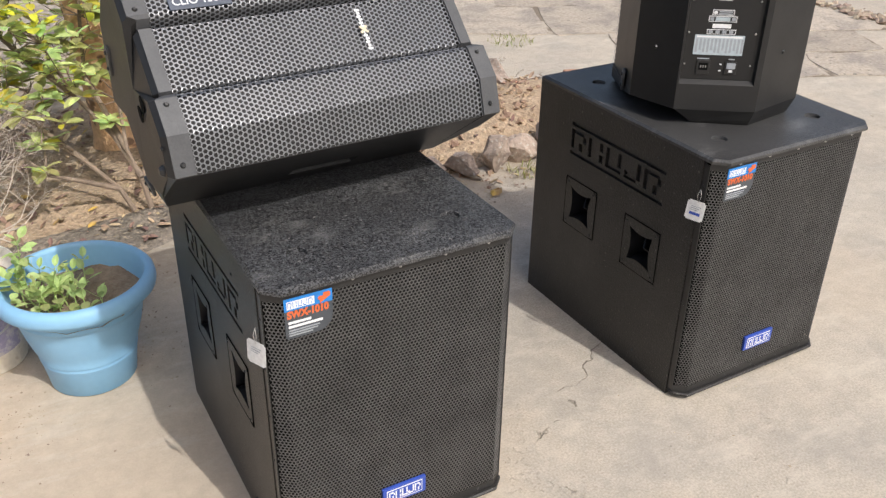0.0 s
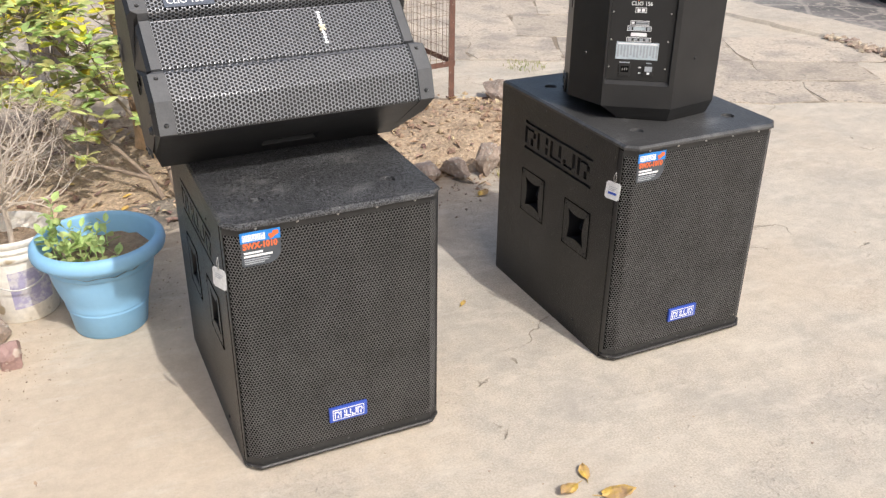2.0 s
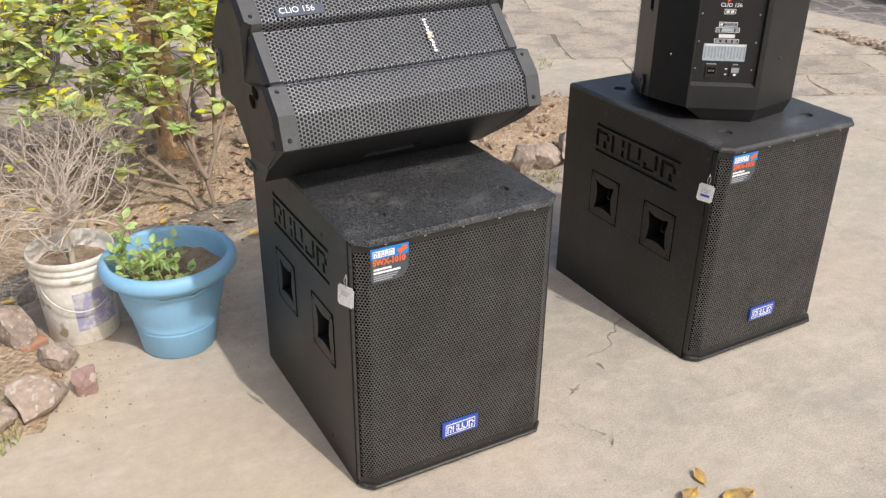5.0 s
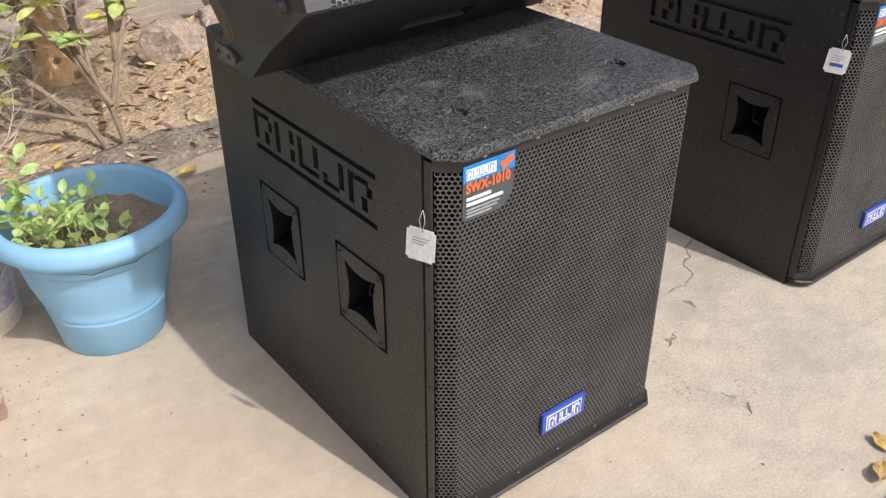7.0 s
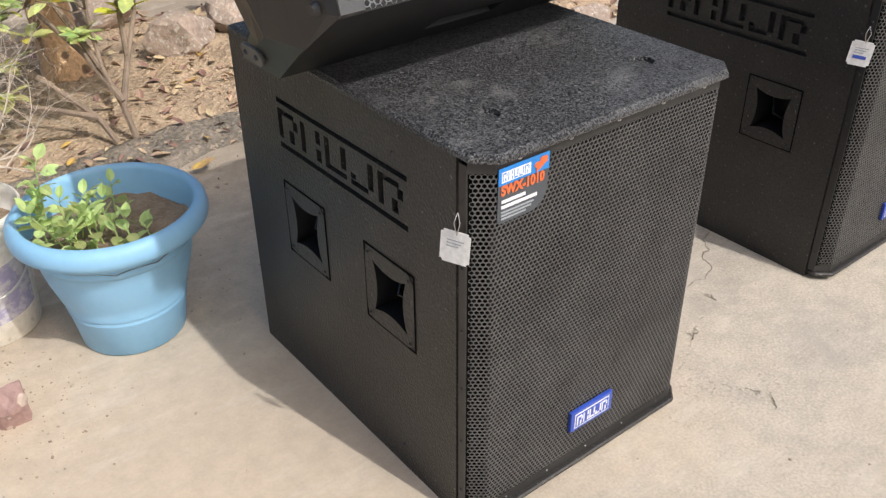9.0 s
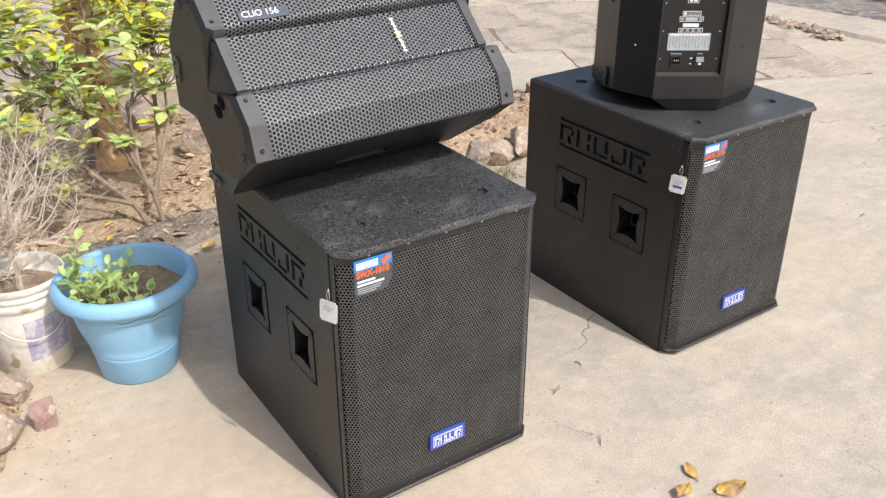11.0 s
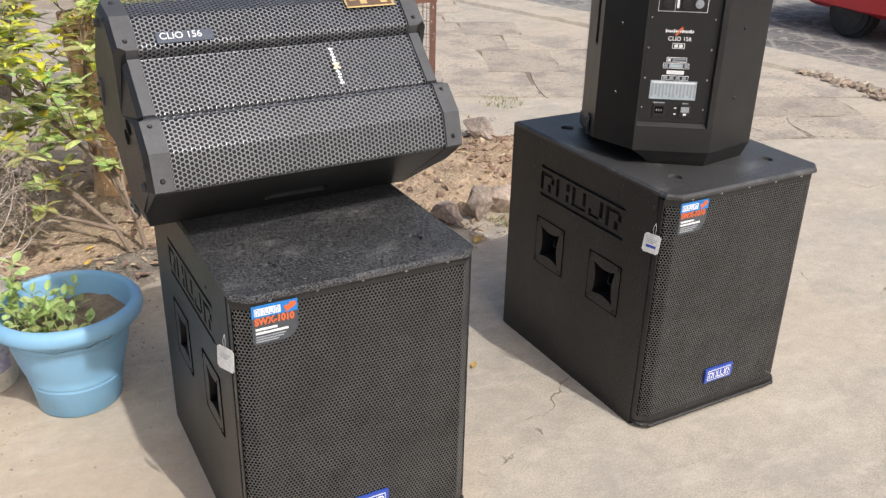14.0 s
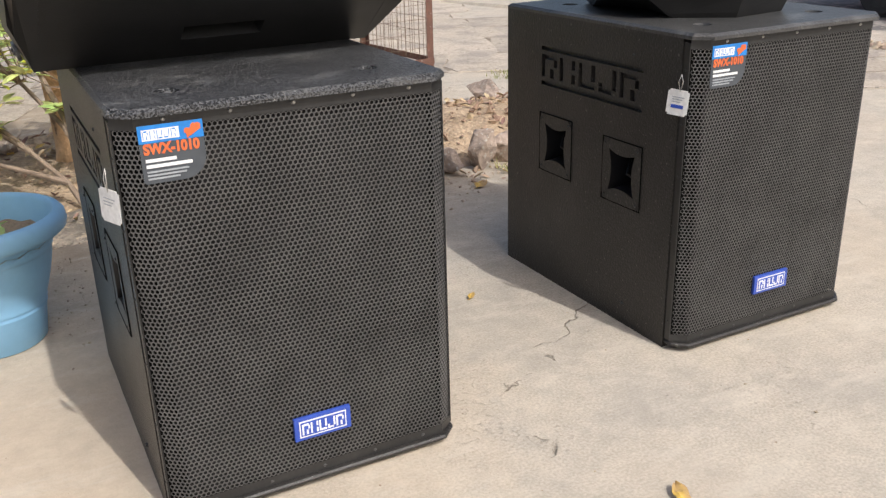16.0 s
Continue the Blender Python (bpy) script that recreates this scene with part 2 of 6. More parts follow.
FLAG = material("flagstone", (0.455, 0.392, 0.318), (0.335, 0.294, 0.248), 0.9, scale=3.4, grain=60, bump=0.8, dist=0.010, objrand=0.11, amp=0.16,
                speck=(0.27, 0.24, 0.20), speck_scale=26, speck_cut=0.67, spec=0.25, spread=(0.47, 0.60))
JOINT = material("dirt_joint", (0.22, 0.18, 0.135), (0.46, 0.40, 0.325), 0.95, scale=3.6, grain=60, bump=0.6, dist=0.01, spread=(0.46, 0.56), spec=0.2)
# the darker of the two tones paints dappled tree shade onto the road
ROAD = material("tree_shaded_grey_road", (0.27, 0.255, 0.235), (0.12, 0.117, 0.113), 0.9, scale=1.4, grain=30, bump=0.5, dist=0.008, amp=0.2,
                speck=(0.33, 0.30, 0.26), speck_scale=14, speck_cut=0.60)
crazed(ROAD, 2.6, 0.03, (0.36, 0.33, 0.29))
SOIL = material("dry_soil", (0.50, 0.375, 0.255), (0.33, 0.245, 0.165), 0.95, scale=7, grain=60, bump=1.0, dist=0.02, amp=0.22,
                speck=(0.50, 0.39, 0.27), speck_scale=45, speck_cut=0.64, spec=0.2)
RUBBLE = material("rubble_mortar", (0.31, 0.26, 0.205), (0.18, 0.155, 0.125), 0.95, scale=9, grain=60, bump=1.0, dist=0.02, amp=0.22,
                  speck=(0.38, 0.31, 0.23), speck_scale=45, speck_cut=0.62, spec=0.2)
GRIT = material("pale_grit", (0.44, 0.36, 0.27), (0.30, 0.24, 0.18), 0.95, scale=20, grain=90, bump=0.3, island=0.25, spec=0.2)
CLOD = material("dry_clod", (0.40, 0.29, 0.19), (0.29, 0.21, 0.14), 0.95, scale=20, grain=90, bump=0.4, island=0.2, spec=0.2)
STONE = material("pale_stone", (0.43, 0.335, 0.268), (0.30, 0.238, 0.195), 0.9, scale=9, grain=50, amp=0.2, bump=0.9, dist=0.008,
                 speck=(0.46, 0.41, 0.345), speck_scale=60, speck_cut=0.60, objrand=0.12, spec=0.25)
RED_STONE = material("red_sandstone", (0.40, 0.265, 0.235), (0.29, 0.185, 0.165), 0.85, scale=14, grain=90, bump=0.5, dist=0.005,
                     speck=(0.50, 0.41, 0.35), speck_scale=34, speck_cut=0.58)
BRICK = material("orange_brick", (0.46, 0.23, 0.14), (0.38, 0.22, 0.15), 0.9, scale=20, grain=120, bump=0.5, dist=0.004)
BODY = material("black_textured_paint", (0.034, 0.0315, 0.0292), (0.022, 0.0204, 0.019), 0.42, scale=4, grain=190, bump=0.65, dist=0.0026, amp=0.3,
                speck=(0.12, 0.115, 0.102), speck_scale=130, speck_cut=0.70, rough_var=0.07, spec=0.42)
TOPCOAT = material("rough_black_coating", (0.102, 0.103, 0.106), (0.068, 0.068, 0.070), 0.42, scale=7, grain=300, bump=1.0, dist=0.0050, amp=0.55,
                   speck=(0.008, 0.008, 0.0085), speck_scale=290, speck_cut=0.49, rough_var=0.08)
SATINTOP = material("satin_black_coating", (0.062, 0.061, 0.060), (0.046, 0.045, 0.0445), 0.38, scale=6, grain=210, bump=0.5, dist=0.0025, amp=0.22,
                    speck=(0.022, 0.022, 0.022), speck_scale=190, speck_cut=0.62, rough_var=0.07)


def dusty(m, spots=((-0.20, 0.20), (-0.10, 0.16), (0.12, 0.30)), share=0.5, crumb=0.825):
    """Pale scuffs where cases were dragged, a few dust crumbs, and faint smears over a coating."""
    t = m.node_tree
    n, l = t.nodes, t.links
    p = n["Principled BSDF"]
    base = p.inputs["Base Color"].links[0].from_socket
    co = n.new("ShaderNodeTexCoord").outputs["Object"]

    def noise_mask(scale, lo, hi, top, stretch=(1, 1, 1), turn=0.0, detail=7):
        mp = n.new("ShaderNodeMapping")
        mp.inputs["Rotation"].default_value = (0, 0, turn)
        mp.inputs["Scale"].default_value = stretch
        l.new(co, mp.inputs[0])
        a = n.new("ShaderNodeTexNoise")
        a.inputs["Scale"].default_value, a.inputs["Detail"].default_value, a.inputs["Roughness"].default_value = scale, detail, 0.68
        l.new(mp.outputs[0], a.inputs["Vector"])
        r = n.new("ShaderNodeMapRange")
        r.inputs[1].default_value, r.inputs[2].default_value, r.inputs[4].default_value = lo, hi, top
        l.new(a.outputs[0], r.inputs[0])
        return r.outputs[0]

    def math2(op, a, b):
        x = n.new("ShaderNodeMath")
        x.operation = op
        for k, v in enumerate((a, b)):
            if isinstance(v, (int, float)):
                x.inputs[k].default_value = v
            else:
                l.new(v, x.inputs[k])
        return x.outputs[0]
    smear = noise_mask(1.0, 0.56, 0.70, 0.38, (5.5, 12, 5), 0.7)
    broken = noise_mask(60, 0.42, 0.62, 1.0, (1, 1, 1), 0.0, 4)
    total = smear
    for x, y in spots:
        d = n.new("ShaderNodeVectorMath")
        d.operation = "DISTANCE"
        d.inputs[1].default_value = (x, y, SUB_TOP)
        l.new(co, d.inputs[0])
        r = n.new("ShaderNodeMapRange")
        r.inputs[1].default_value, r.inputs[2].default_value, r.inputs[3].default_value, r.inputs[4].default_value = 0.004, 0.042, share, 0.0
        l.new(d.outputs["Value"], r.inputs[0])
        total = math2("MAXIMUM", total, math2("MULTIPLY", r.outputs[0], broken))
    crumbs = noise_mask(120, crumb, crumb + 0.015, 0.8, (1, 1, 1), 0.3, 0)
    total = math2("MAXIMUM", total, crumbs)
    x = n.new("ShaderNodeMix")
    x.data_type = "RGBA"
    x.inputs[7].default_value = (0.27, 0.265, 0.255, 1)
    l.new(total, x.inputs[0])
    l.new(base, x.inputs[6])
    l.new(x.outputs[2], p.inputs["Base Color"])


SUB_TOP = 0.705
dusty(TOPCOAT)
dusty(SATINTOP, ((0.1, 0.1),), 0.25, 0.90)
STEEL = material("black_grille_steel", (0.125, 0.122, 0.120), (0.088, 0.086, 0.085), 0.36, metal=0.25, scale=10, grain=90, bump=0.05, rough_var=0.08)
FLAP = material("plain_black_sheet", (0.038, 0.037, 0.0365), (0.028, 0.0275, 0.027), 0.40, metal=0.2, scale=12, grain=150, bump=0.2, dist=0.0008)
PGRILLE = material("satin_grille_steel", (0.275, 0.282, 0.297), (0.22, 0.226, 0.238), 0.34, metal=0.65, scale=8, grain=90, bump=0.05, rough_var=0.06)
CLOTH = material("dark_speaker_cloth", (0.027, 0.0262, 0.0255), (0.017, 0.0165, 0.016), 0.95, scale=9, grain=400, bump=0.2, dist=0.0006, spec=0.1)
BACKING = material("dull_black_backing", (0.006, 0.006, 0.006), None, 0.95, bump=0, spec=0.1)
# blacker than the port plates: shade inside the mouths is put into this colour
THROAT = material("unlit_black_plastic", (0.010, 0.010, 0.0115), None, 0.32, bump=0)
PLASTIC = material("moulded_black_plastic", (0.021, 0.0206, 0.0204), (0.016, 0.0156, 0.0155), 0.42, scale=12, grain=320, bump=0.25, dist=0.0008, rough_var=0.05, spec=0.45)
FITTING = material("worn_grey_metal", (0.115, 0.113, 0.108), (0.075, 0.073, 0.07), 0.42, metal=0.4, scale=40, grain=200, bump=0.2, dist=0.0006)
PALEGOLD = material("pale_gold_print", (0.66, 0.58, 0.42), (0.58, 0.50, 0.36), 0.5, scale=60, bump=0)
BEZEL = material("grey_black_plastic", (0.078, 0.079, 0.082), (0.062, 0.063, 0.066), 0.46, scale=20, grain=300, bump=0.2, dist=0.0006, rough_var=0.05)
PANEL = material("black_control_panel", (0.012, 0.012, 0.0125), (0.010, 0.010, 0.010), 0.40, scale=15, grain=200, bump=0.05)
CHROME = material("worn_steel", (0.55, 0.54, 0.52), (0.42, 0.41, 0.40), 0.35, metal=0.9, scale=30, grain=150, bump=0.05)
DARKSCREW = material("black_screw", (0.05, 0.05, 0.05), None, 0.35, metal=0.6, bump=0)
WHITE = material("white_print", (0.78, 0.78, 0.78), (0.70, 0.70, 0.70), 0.5, scale=60, bump=0)
GREYP = material("grey_print", (0.34, 0.36, 0.38), (0.28, 0.30, 0.32), 0.5, scale=60, bump=0)
PALEBLUE = material("pale_table_print", (0.44, 0.50, 0.53), (0.37, 0.43, 0.46), 0.5, scale=60, bump=0)
BLUE = material("blue_plastic_badge", (0.035, 0.085, 0.42), (0.03, 0.07, 0.36), 0.35, scale=30, bump=0)
SKYBLUE = material("bright_blue_print", (0.02, 0.22, 0.62), (0.02, 0.19, 0.55), 0.4, scale=30, bump=0)
SMOKE = material("smoky_grey_film", (0.075, 0.085, 0.097), (0.055, 0.062, 0.072), 0.35, scale=60, bump=0)
ORANGE = material("orange_print", (0.72, 0.16, 0.05), (0.66, 0.13, 0.04), 0.45, scale=40, bump=0)
GOLD = material("gold_paper", (0.55, 0.40, 0.17), (0.45, 0.31, 0.13), 0.55, scale=40, bump=0)
BROWN = material("brown_print", (0.13, 0.075, 0.04), (0.09, 0.05, 0.03), 0.5, scale=60, bump=0)
SLATE = material("blue_grey_plate", (0.075, 0.09, 0.12), (0.06, 0.072, 0.10), 0.45, scale=40, bump=0)
TAGWHITE = material("white_card", (0.72, 0.71, 0.69), (0.62, 0.61, 0.60), 0.6, scale=40, bump=0)
POTBLUE = material("blue_plastic_pot", (0.285, 0.535, 0.755), (0.245, 0.485, 0.71), 0.5, scale=5, grain=60, bump=0.06, dist=0.001,
                   rough_var=0.06, amp=0.02)
POTEARTH = material("pot_earth", (0.40, 0.30, 0.21), (0.26, 0.19, 0.13), 0.95, scale=22, grain=120, bump=1.0, dist=0.01,
                    speck=(0.34, 0.27, 0.19), speck_scale=80, speck_cut=0.62, spec=0.2)
BUCKETW = material("dirty_white_plastic", (0.78, 0.745, 0.67), (0.66, 0.60, 0.49), 0.6, scale=7, grain=60, bump=0.1, dist=0.001, spread=(0.45, 0.7),
                   speck=(0.44, 0.36, 0.24), speck_scale=18, speck_cut=0.66)
FADED = material("faded_violet_print", (0.36, 0.33, 0.46), (0.56, 0.53, 0.54), 0.7, scale=26, grain=90, bump=0, spread=(0.46, 0.56))
WIRE = material("grey_wire", (0.55, 0.53, 0.50), None, 0.5, metal=0.3, bump=0)
LEAF = material("green_leaf", (0.33, 0.43, 0.15), (0.62, 0.68, 0.26), 0.34, scale=7, grain=60, bump=0.1, island=0.5, spread=(0.4, 0.6))
YLEAF = material("yellow_green_leaf", (0.72, 0.66, 0.06), (0.58, 0.62, 0.08), 0.5, scale=5, grain=60, bump=0.1, island=0.25)
SEEDLING = material("fresh_leaf", (0.42, 0.57, 0.19), (0.54, 0.66, 0.28), 0.5, scale=20, grain=60, bump=0.1, island=0.3)


def leafy(m, share=0.27):
    """Lets light through the blade."""
    t = m.node_tree
    n, l = t.nodes, t.links
    p, o = n["Principled BSDF"], n["Material Output"]
    tr = n.new("ShaderNodeBsdfTranslucent")
    l.new(p.inputs["Base Color"].links[0].from_socket, tr.inputs["Color"])
    mx = n.new("ShaderNodeMixShader")
    mx.inputs[0].default_value = share
    l.new(p.outputs[0], mx.inputs[1])
    l.new(tr.outputs[0], mx.inputs[2])
    l.new(mx.outputs[0], o.inputs["Surface"])


for leaf_material in (LEAF, YLEAF, SEEDLING):
    leafy(leaf_material)
YELLOW = material("fallen_yellow_leaf", (0.64, 0.42, 0.07), (0.36, 0.23, 0.12), 0.6, scale=28, grain=120, bump=0.2)
DRYLEAF = material("dry_brown_leaf", (0.46, 0.34, 0.22), (0.30, 0.21, 0.14), 0.8, scale=10, grain=90, bump=0.2, island=0.45)
TWIG = material("grey_twig", (0.64, 0.55, 0.45), (0.50, 0.42, 0.34), 0.85, scale=30, grain=200, bump=0.3)
BARK = material("brown_bark", (0.33, 0.25, 0.185), (0.20, 0.15, 0.11), 0.9, scale=14, grain=120, bump=0.7, dist=0.004, stretch=(1, 1, 0.25))
DARKBARK = material("dark_bark", (0.10, 0.08, 0.07), (0.06, 0.05, 0.042), 0.9, scale=14, grain=100, bump=0.7, dist=0.004, stretch=(1, 1, 0.25))
OCHRE = material("ochre_bark", (0.72, 0.47, 0.27), (0.56, 0.36, 0.21), 0.9, scale=9, grain=60, bump=0.9, dist=0.012, speck=(0.22, 0.14, 0.09), speck_scale=16, speck_cut=0.62)
RUST = material("rusty_angle_iron", (0.20, 0.10, 0.07), (0.13, 0.07, 0.055), 0.75, metal=0.2, scale=14, grain=120, bump=0.4, speck=(0.36, 0.30, 0.27), speck_scale=40, speck_cut=0.66)
MESHWIRE = material("rusted_wire", (0.27, 0.20, 0.15), (0.20, 0.14, 0.10), 0.7, metal=0.3, bump=0)
CARRED = material("red_car_paint", (0.66, 0.055, 0.06), (0.60, 0.05, 0.055), 0.25, scale=3, bump=0)
TYRE = material("black_rubber", (0.022, 0.021, 0.021), (0.030, 0.029, 0.028), 0.8, scale=12, bump=0.2)
# rim colour kept near black to hold the shadow under the car
RIM = material("shaded_wheel_rim", (0.05, 0.05, 0.05), (0.035, 0.035, 0.035), 0.5, metal=0.6, scale=12, bump=0)
GLASS = material("dark_car_glass", (0.012, 0.013, 0.014), None, 0.08, bump=0)
WHITESTONE = material("whitewashed_stone", (0.62, 0.58, 0.52), (0.48, 0.44, 0.39), 0.9, scale=6, grain=50, bump=0.4)
GRASS = material("grass_blade", (0.20, 0.25, 0.06), (0.33, 0.32, 0.11), 0.7, scale=6, bump=0, island=0.4)
DRYGRASS = material("dry_grass", (0.36, 0.27, 0.15), (0.28, 0.17, 0.10), 0.8, scale=6, bump=0, island=0.3)


# ---- mesh helpers ----
def mesh(name, verts, faces, mat, parent=None, label="", smooth=False):
    me = bpy.data.meshes.new(name)
    me.from_pydata([tuple(v) for v in verts], [], [tuple(f) for f in faces])
    me.validate()
    if mat:
        me.materials.append(mat)
    if smooth:
        me.polygons.foreach_set("use_smooth", [True] * len(me.polygons))
    ob = new(name, me)
    if parent:
        ob.parent = parent
    if label:
        ob["label"] = label
    return ob


def part(name, bm, mat, parent=None, label="", smooth=False):
    me = bpy.data.meshes.new(name)
    bmesh.ops.recalc_face_normals(bm, faces=bm.faces)
    bm.to_mesh(me)
    bm.free()
    me.materials.append(mat)
    if smooth:
        me.polygons.foreach_set("use_smooth", [True] * len(me.polygons))
    ob = new(name, me)
    if parent:
        ob.parent = parent
    if label:
        ob["label"] = label
    return ob


def thing(name, m, label, category, group="", kind=""):
    ob = new(name)
    ob.empty_display_size = 0.05
    ob.matrix_world = m
    return tagged(ob, label, category, group, kind)


def add_box(bm, x0, x1, y0, y1, z0, z1, m=None):
    c = Matrix.Translation(((x0 + x1) / 2, (y0 + y1) / 2, (z0 + z1) / 2)) @ Matrix.Diagonal((x1 - x0, y1 - y0, z1 - z0, 1))
    return bmesh.ops.create_cube(bm, size=1, matrix=(m or Matrix()) @ c)["verts"]


def box(name, x0, x1, y0, y1, z0, z1, mat, parent=None, label="", bevel=0.0, m=None):
    bm = bmesh.new()
    add_box(bm, x0, x1, y0, y1, z0, z1, m)
    if bevel:
        bmesh.ops.bevel(bm, geom=bm.edges[:], offset=bevel, segments=2, profile=0.5, affect="EDGES")
    return part(name, bm, mat, parent, label)


def prism(bm, outline, z0, z1):
    """A closed prism over an outline of (x, y)."""
    lo = [bm.verts.new((x, y, z0)) for x, y in outline]
    hi = [bm.verts.new((x, y, z1)) for x, y in outline]
    bm.faces.new(lo[::-1])
    bm.faces.new(hi)
    k = len(lo)
    for i in range(k):
        bm.faces.new((lo[i], lo[(i + 1) % k], hi[(i + 1) % k], hi[i]))


def lathe(profile, mat, name, parent, label="", seg=112, wob=0.0):
    """A turned shape from (radius, height) pairs."""
    vs, fs = [], []
    for r, z in profile:
        for i in range(seg):
            a = 2 * math.pi * i / seg
            rr = r * (1 + wob * math.sin(2 * a + 0.7))
            vs.append((rr * math.cos(a), rr * math.sin(a), z))
    for j in range(len(profile) - 1):
        for i in range(seg):
            k = (i + 1) % seg
            fs.append((j * seg + i, j * seg + k, (j + 1) * seg + k, (j + 1) * seg + i))
    return mesh(name, vs, fs, mat, parent, label, smooth=True)


def add_tube(vs, fs, pts, radii, seg=6):
    """A tapered tube along points, appended to vertex and face lists."""
    base = len(vs)
    for i, p in enumerate(pts):
        p = Vector(p)
        d = (Vector(pts[min(i + 1, len(pts) - 1)]) - Vector(pts[max(i - 1, 0)])).normalized()
        a = d.orthogonal().normalized()
        if i and a.dot(prev) < 0.2:
            a = (prev - d * prev.dot(d)).normalized()
        elif i:
            a = (prev - d * prev.dot(d)).normalized()
        prev = a
        b = d.cross(a)
        for k in range(seg):
            w = 2 * math.pi * k / seg
            vs.append(p + (a * math.cos(w) + b * math.sin(w)) * radii[i])
    for i in range(len(pts) - 1):
        for k in range(seg):
            q = (k + 1) % seg
            fs.append((base + i * seg + k, base + i * seg + q, base + (i + 1) * seg + q, base + (i + 1) * seg + k))
    fs.append(tuple(base + k for k in range(seg))[::-1])
    fs.append(tuple(base + (len(pts) - 1) * seg + k for k in range(seg)))


def tube(name, pts, radius, mat, parent=None, label="", seg=8):
    vs, fs = [], []
    add_tube(vs, fs, pts, [radius] * len(pts), seg)
    return mesh(name, vs, fs, mat, parent, label, smooth=True)


def perforated(name, path, z0, z1, pitch, hole, mat, parent, label, thick=0.0015, margin=0.0):
    """Sheet steel with staggered round holes, bent along a path of (x, y); it runs from z0 to z1. Holes keep off the margins."""
    pts = np.array(path, float)
    seg = np.linalg.norm(np.diff(pts, axis=0), axis=1)
    cum = np.concatenate([[0], np.cumsum(seg)])
    total = cum[-1]

    def at(s, z, back):
        s = np.clip(s, 0, total)
        x, y = np.interp(s, cum, pts[:, 0]), np.interp(s, cum, pts[:, 1])
        i = np.clip(np.searchsorted(cum, s, side="right") - 1, 0, len(seg) - 1)
        d = (pts[i + 1] - pts[i]) / seg[i][:, None]
        return np.stack([x + back * -d[:, 1], y + back * d[:, 0], z], axis=1)

    nx = int((total - 2 * margin) / pitch)
    dz = pitch * 0.866
    nz = int((z1 - z0 - 2 * margin) / dz)
    s_start = (total - nx * pitch) / 2
    z_start = (z0 + z1 - nz * dz) / 2
    ang = np.arange(6) * math.pi / 3 + math.pi / 6
    R = pitch / math.sqrt(3)
    cs, cz = [], []
    for j in range(nz):
        off = 0.5 if j % 2 == 0 else 0.0
        for i in range(nx + (0 if off else 1)):
            s = s_start + (i + off) * pitch
            if margin or (s > 0 and s < total):
                cs.append(s)
                cz.append(z_start + (j + 0.5) * dz)
    cs, cz = np.array(cs), np.array(cz)
    n = len(cs)
    rings = []
    for r, back in ((R, 0.0), (hole, 0.0), (hole, thick)):
        s = (cs[:, None] + r * np.cos(ang)[None]).ravel()
        z = np.clip((cz[:, None] + r * np.sin(ang)[None]).ravel(), z0, z1)
        rings.append(at(s, z, back))
    verts = np.concatenate(rings)
    base = np.arange(n)[:, None] * 6
    k = np.arange(6)[None]
    q = (np.arange(6)[None] + 1) % 6
    f1 = np.stack([base + k, base + q, 6 * n + base + q, 6 * n + base + k], axis=2).reshape(-1, 4)
    f2 = np.stack([6 * n + base + k, 6 * n + base + q, 12 * n + base + q, 12 * n + base + k], axis=2).reshape(-1, 4)
    faces = np.concatenate([f1, f2])
    me = bpy.data.meshes.new(name)
    me.from_pydata(verts.tolist(), [], faces.tolist())
    me.materials.append(mat)
    ob = new(name, me)
    ob.parent = parent
    if label:
        ob["label"] = label
    return ob


def lettering(name, body, size, mat, parent, m, depth=0.0004, label="", bold=0.02):
    """Real lettering in the built-in font, turned into a mesh."""
    cu = bpy.data.curves.new(name, "FONT")
    cu.body, cu.size, cu.extrude, cu.align_x, cu.align_y, cu.offset = body, size, depth, "LEFT", "BOTTOM", size * bold
    tmp = bpy.data.objects.new(name, cu)
    scene.collection.objects.link(tmp)
    dg = bpy.context.evaluated_depsgraph_get()
    me = bpy.data.meshes.new_from_object(tmp.evaluated_get(dg))
    bpy.data.objects.remove(tmp)
    me.materials.clear()
    me.materials.append(mat)
    me.name = name
    ob = new(name, me)
    ob.parent = parent
    ob.matrix_local = m
    if label:
        ob["label"] = label
    return ob


# ---- ground ----
def ground_sheet():
    ob = box("ground", -60, 60, -60, 60, -0.4, -0.11, ROAD)
    tagged(ob, "grey worn road surface, dusty, tree shade in its colour, running to the distance", "road", kind="structure")


def slab():
    """The raised yard: one cement slab whose far side steps down to the road along a slightly curved edge."""
    bm = bmesh.new()
    edge = [(-7, -6), (6.35, -6), (6.25, 0), (6.12, 2.5), (6.0, 3.7), (5.83, 4.7), (5.65, 5.6), (5.35, 6.7), (4.95, 8.2), (4.6, 10), (-7, 10)]
    prism(bm, edge, -0.2, 0.0)
    ob = part("pavement", bm, CONCRETE)
    tagged(ob, "pale dusty cement yard, cracked and stained", "pavement", kind="structure")
    return ob


ground_sheet()
YARD = slab()


# ---- subwoofer cabinets ----
SUB_W, SUB_D, SUB_H = 0.539, 0.715, 0.705
HW = SUB_W / 2


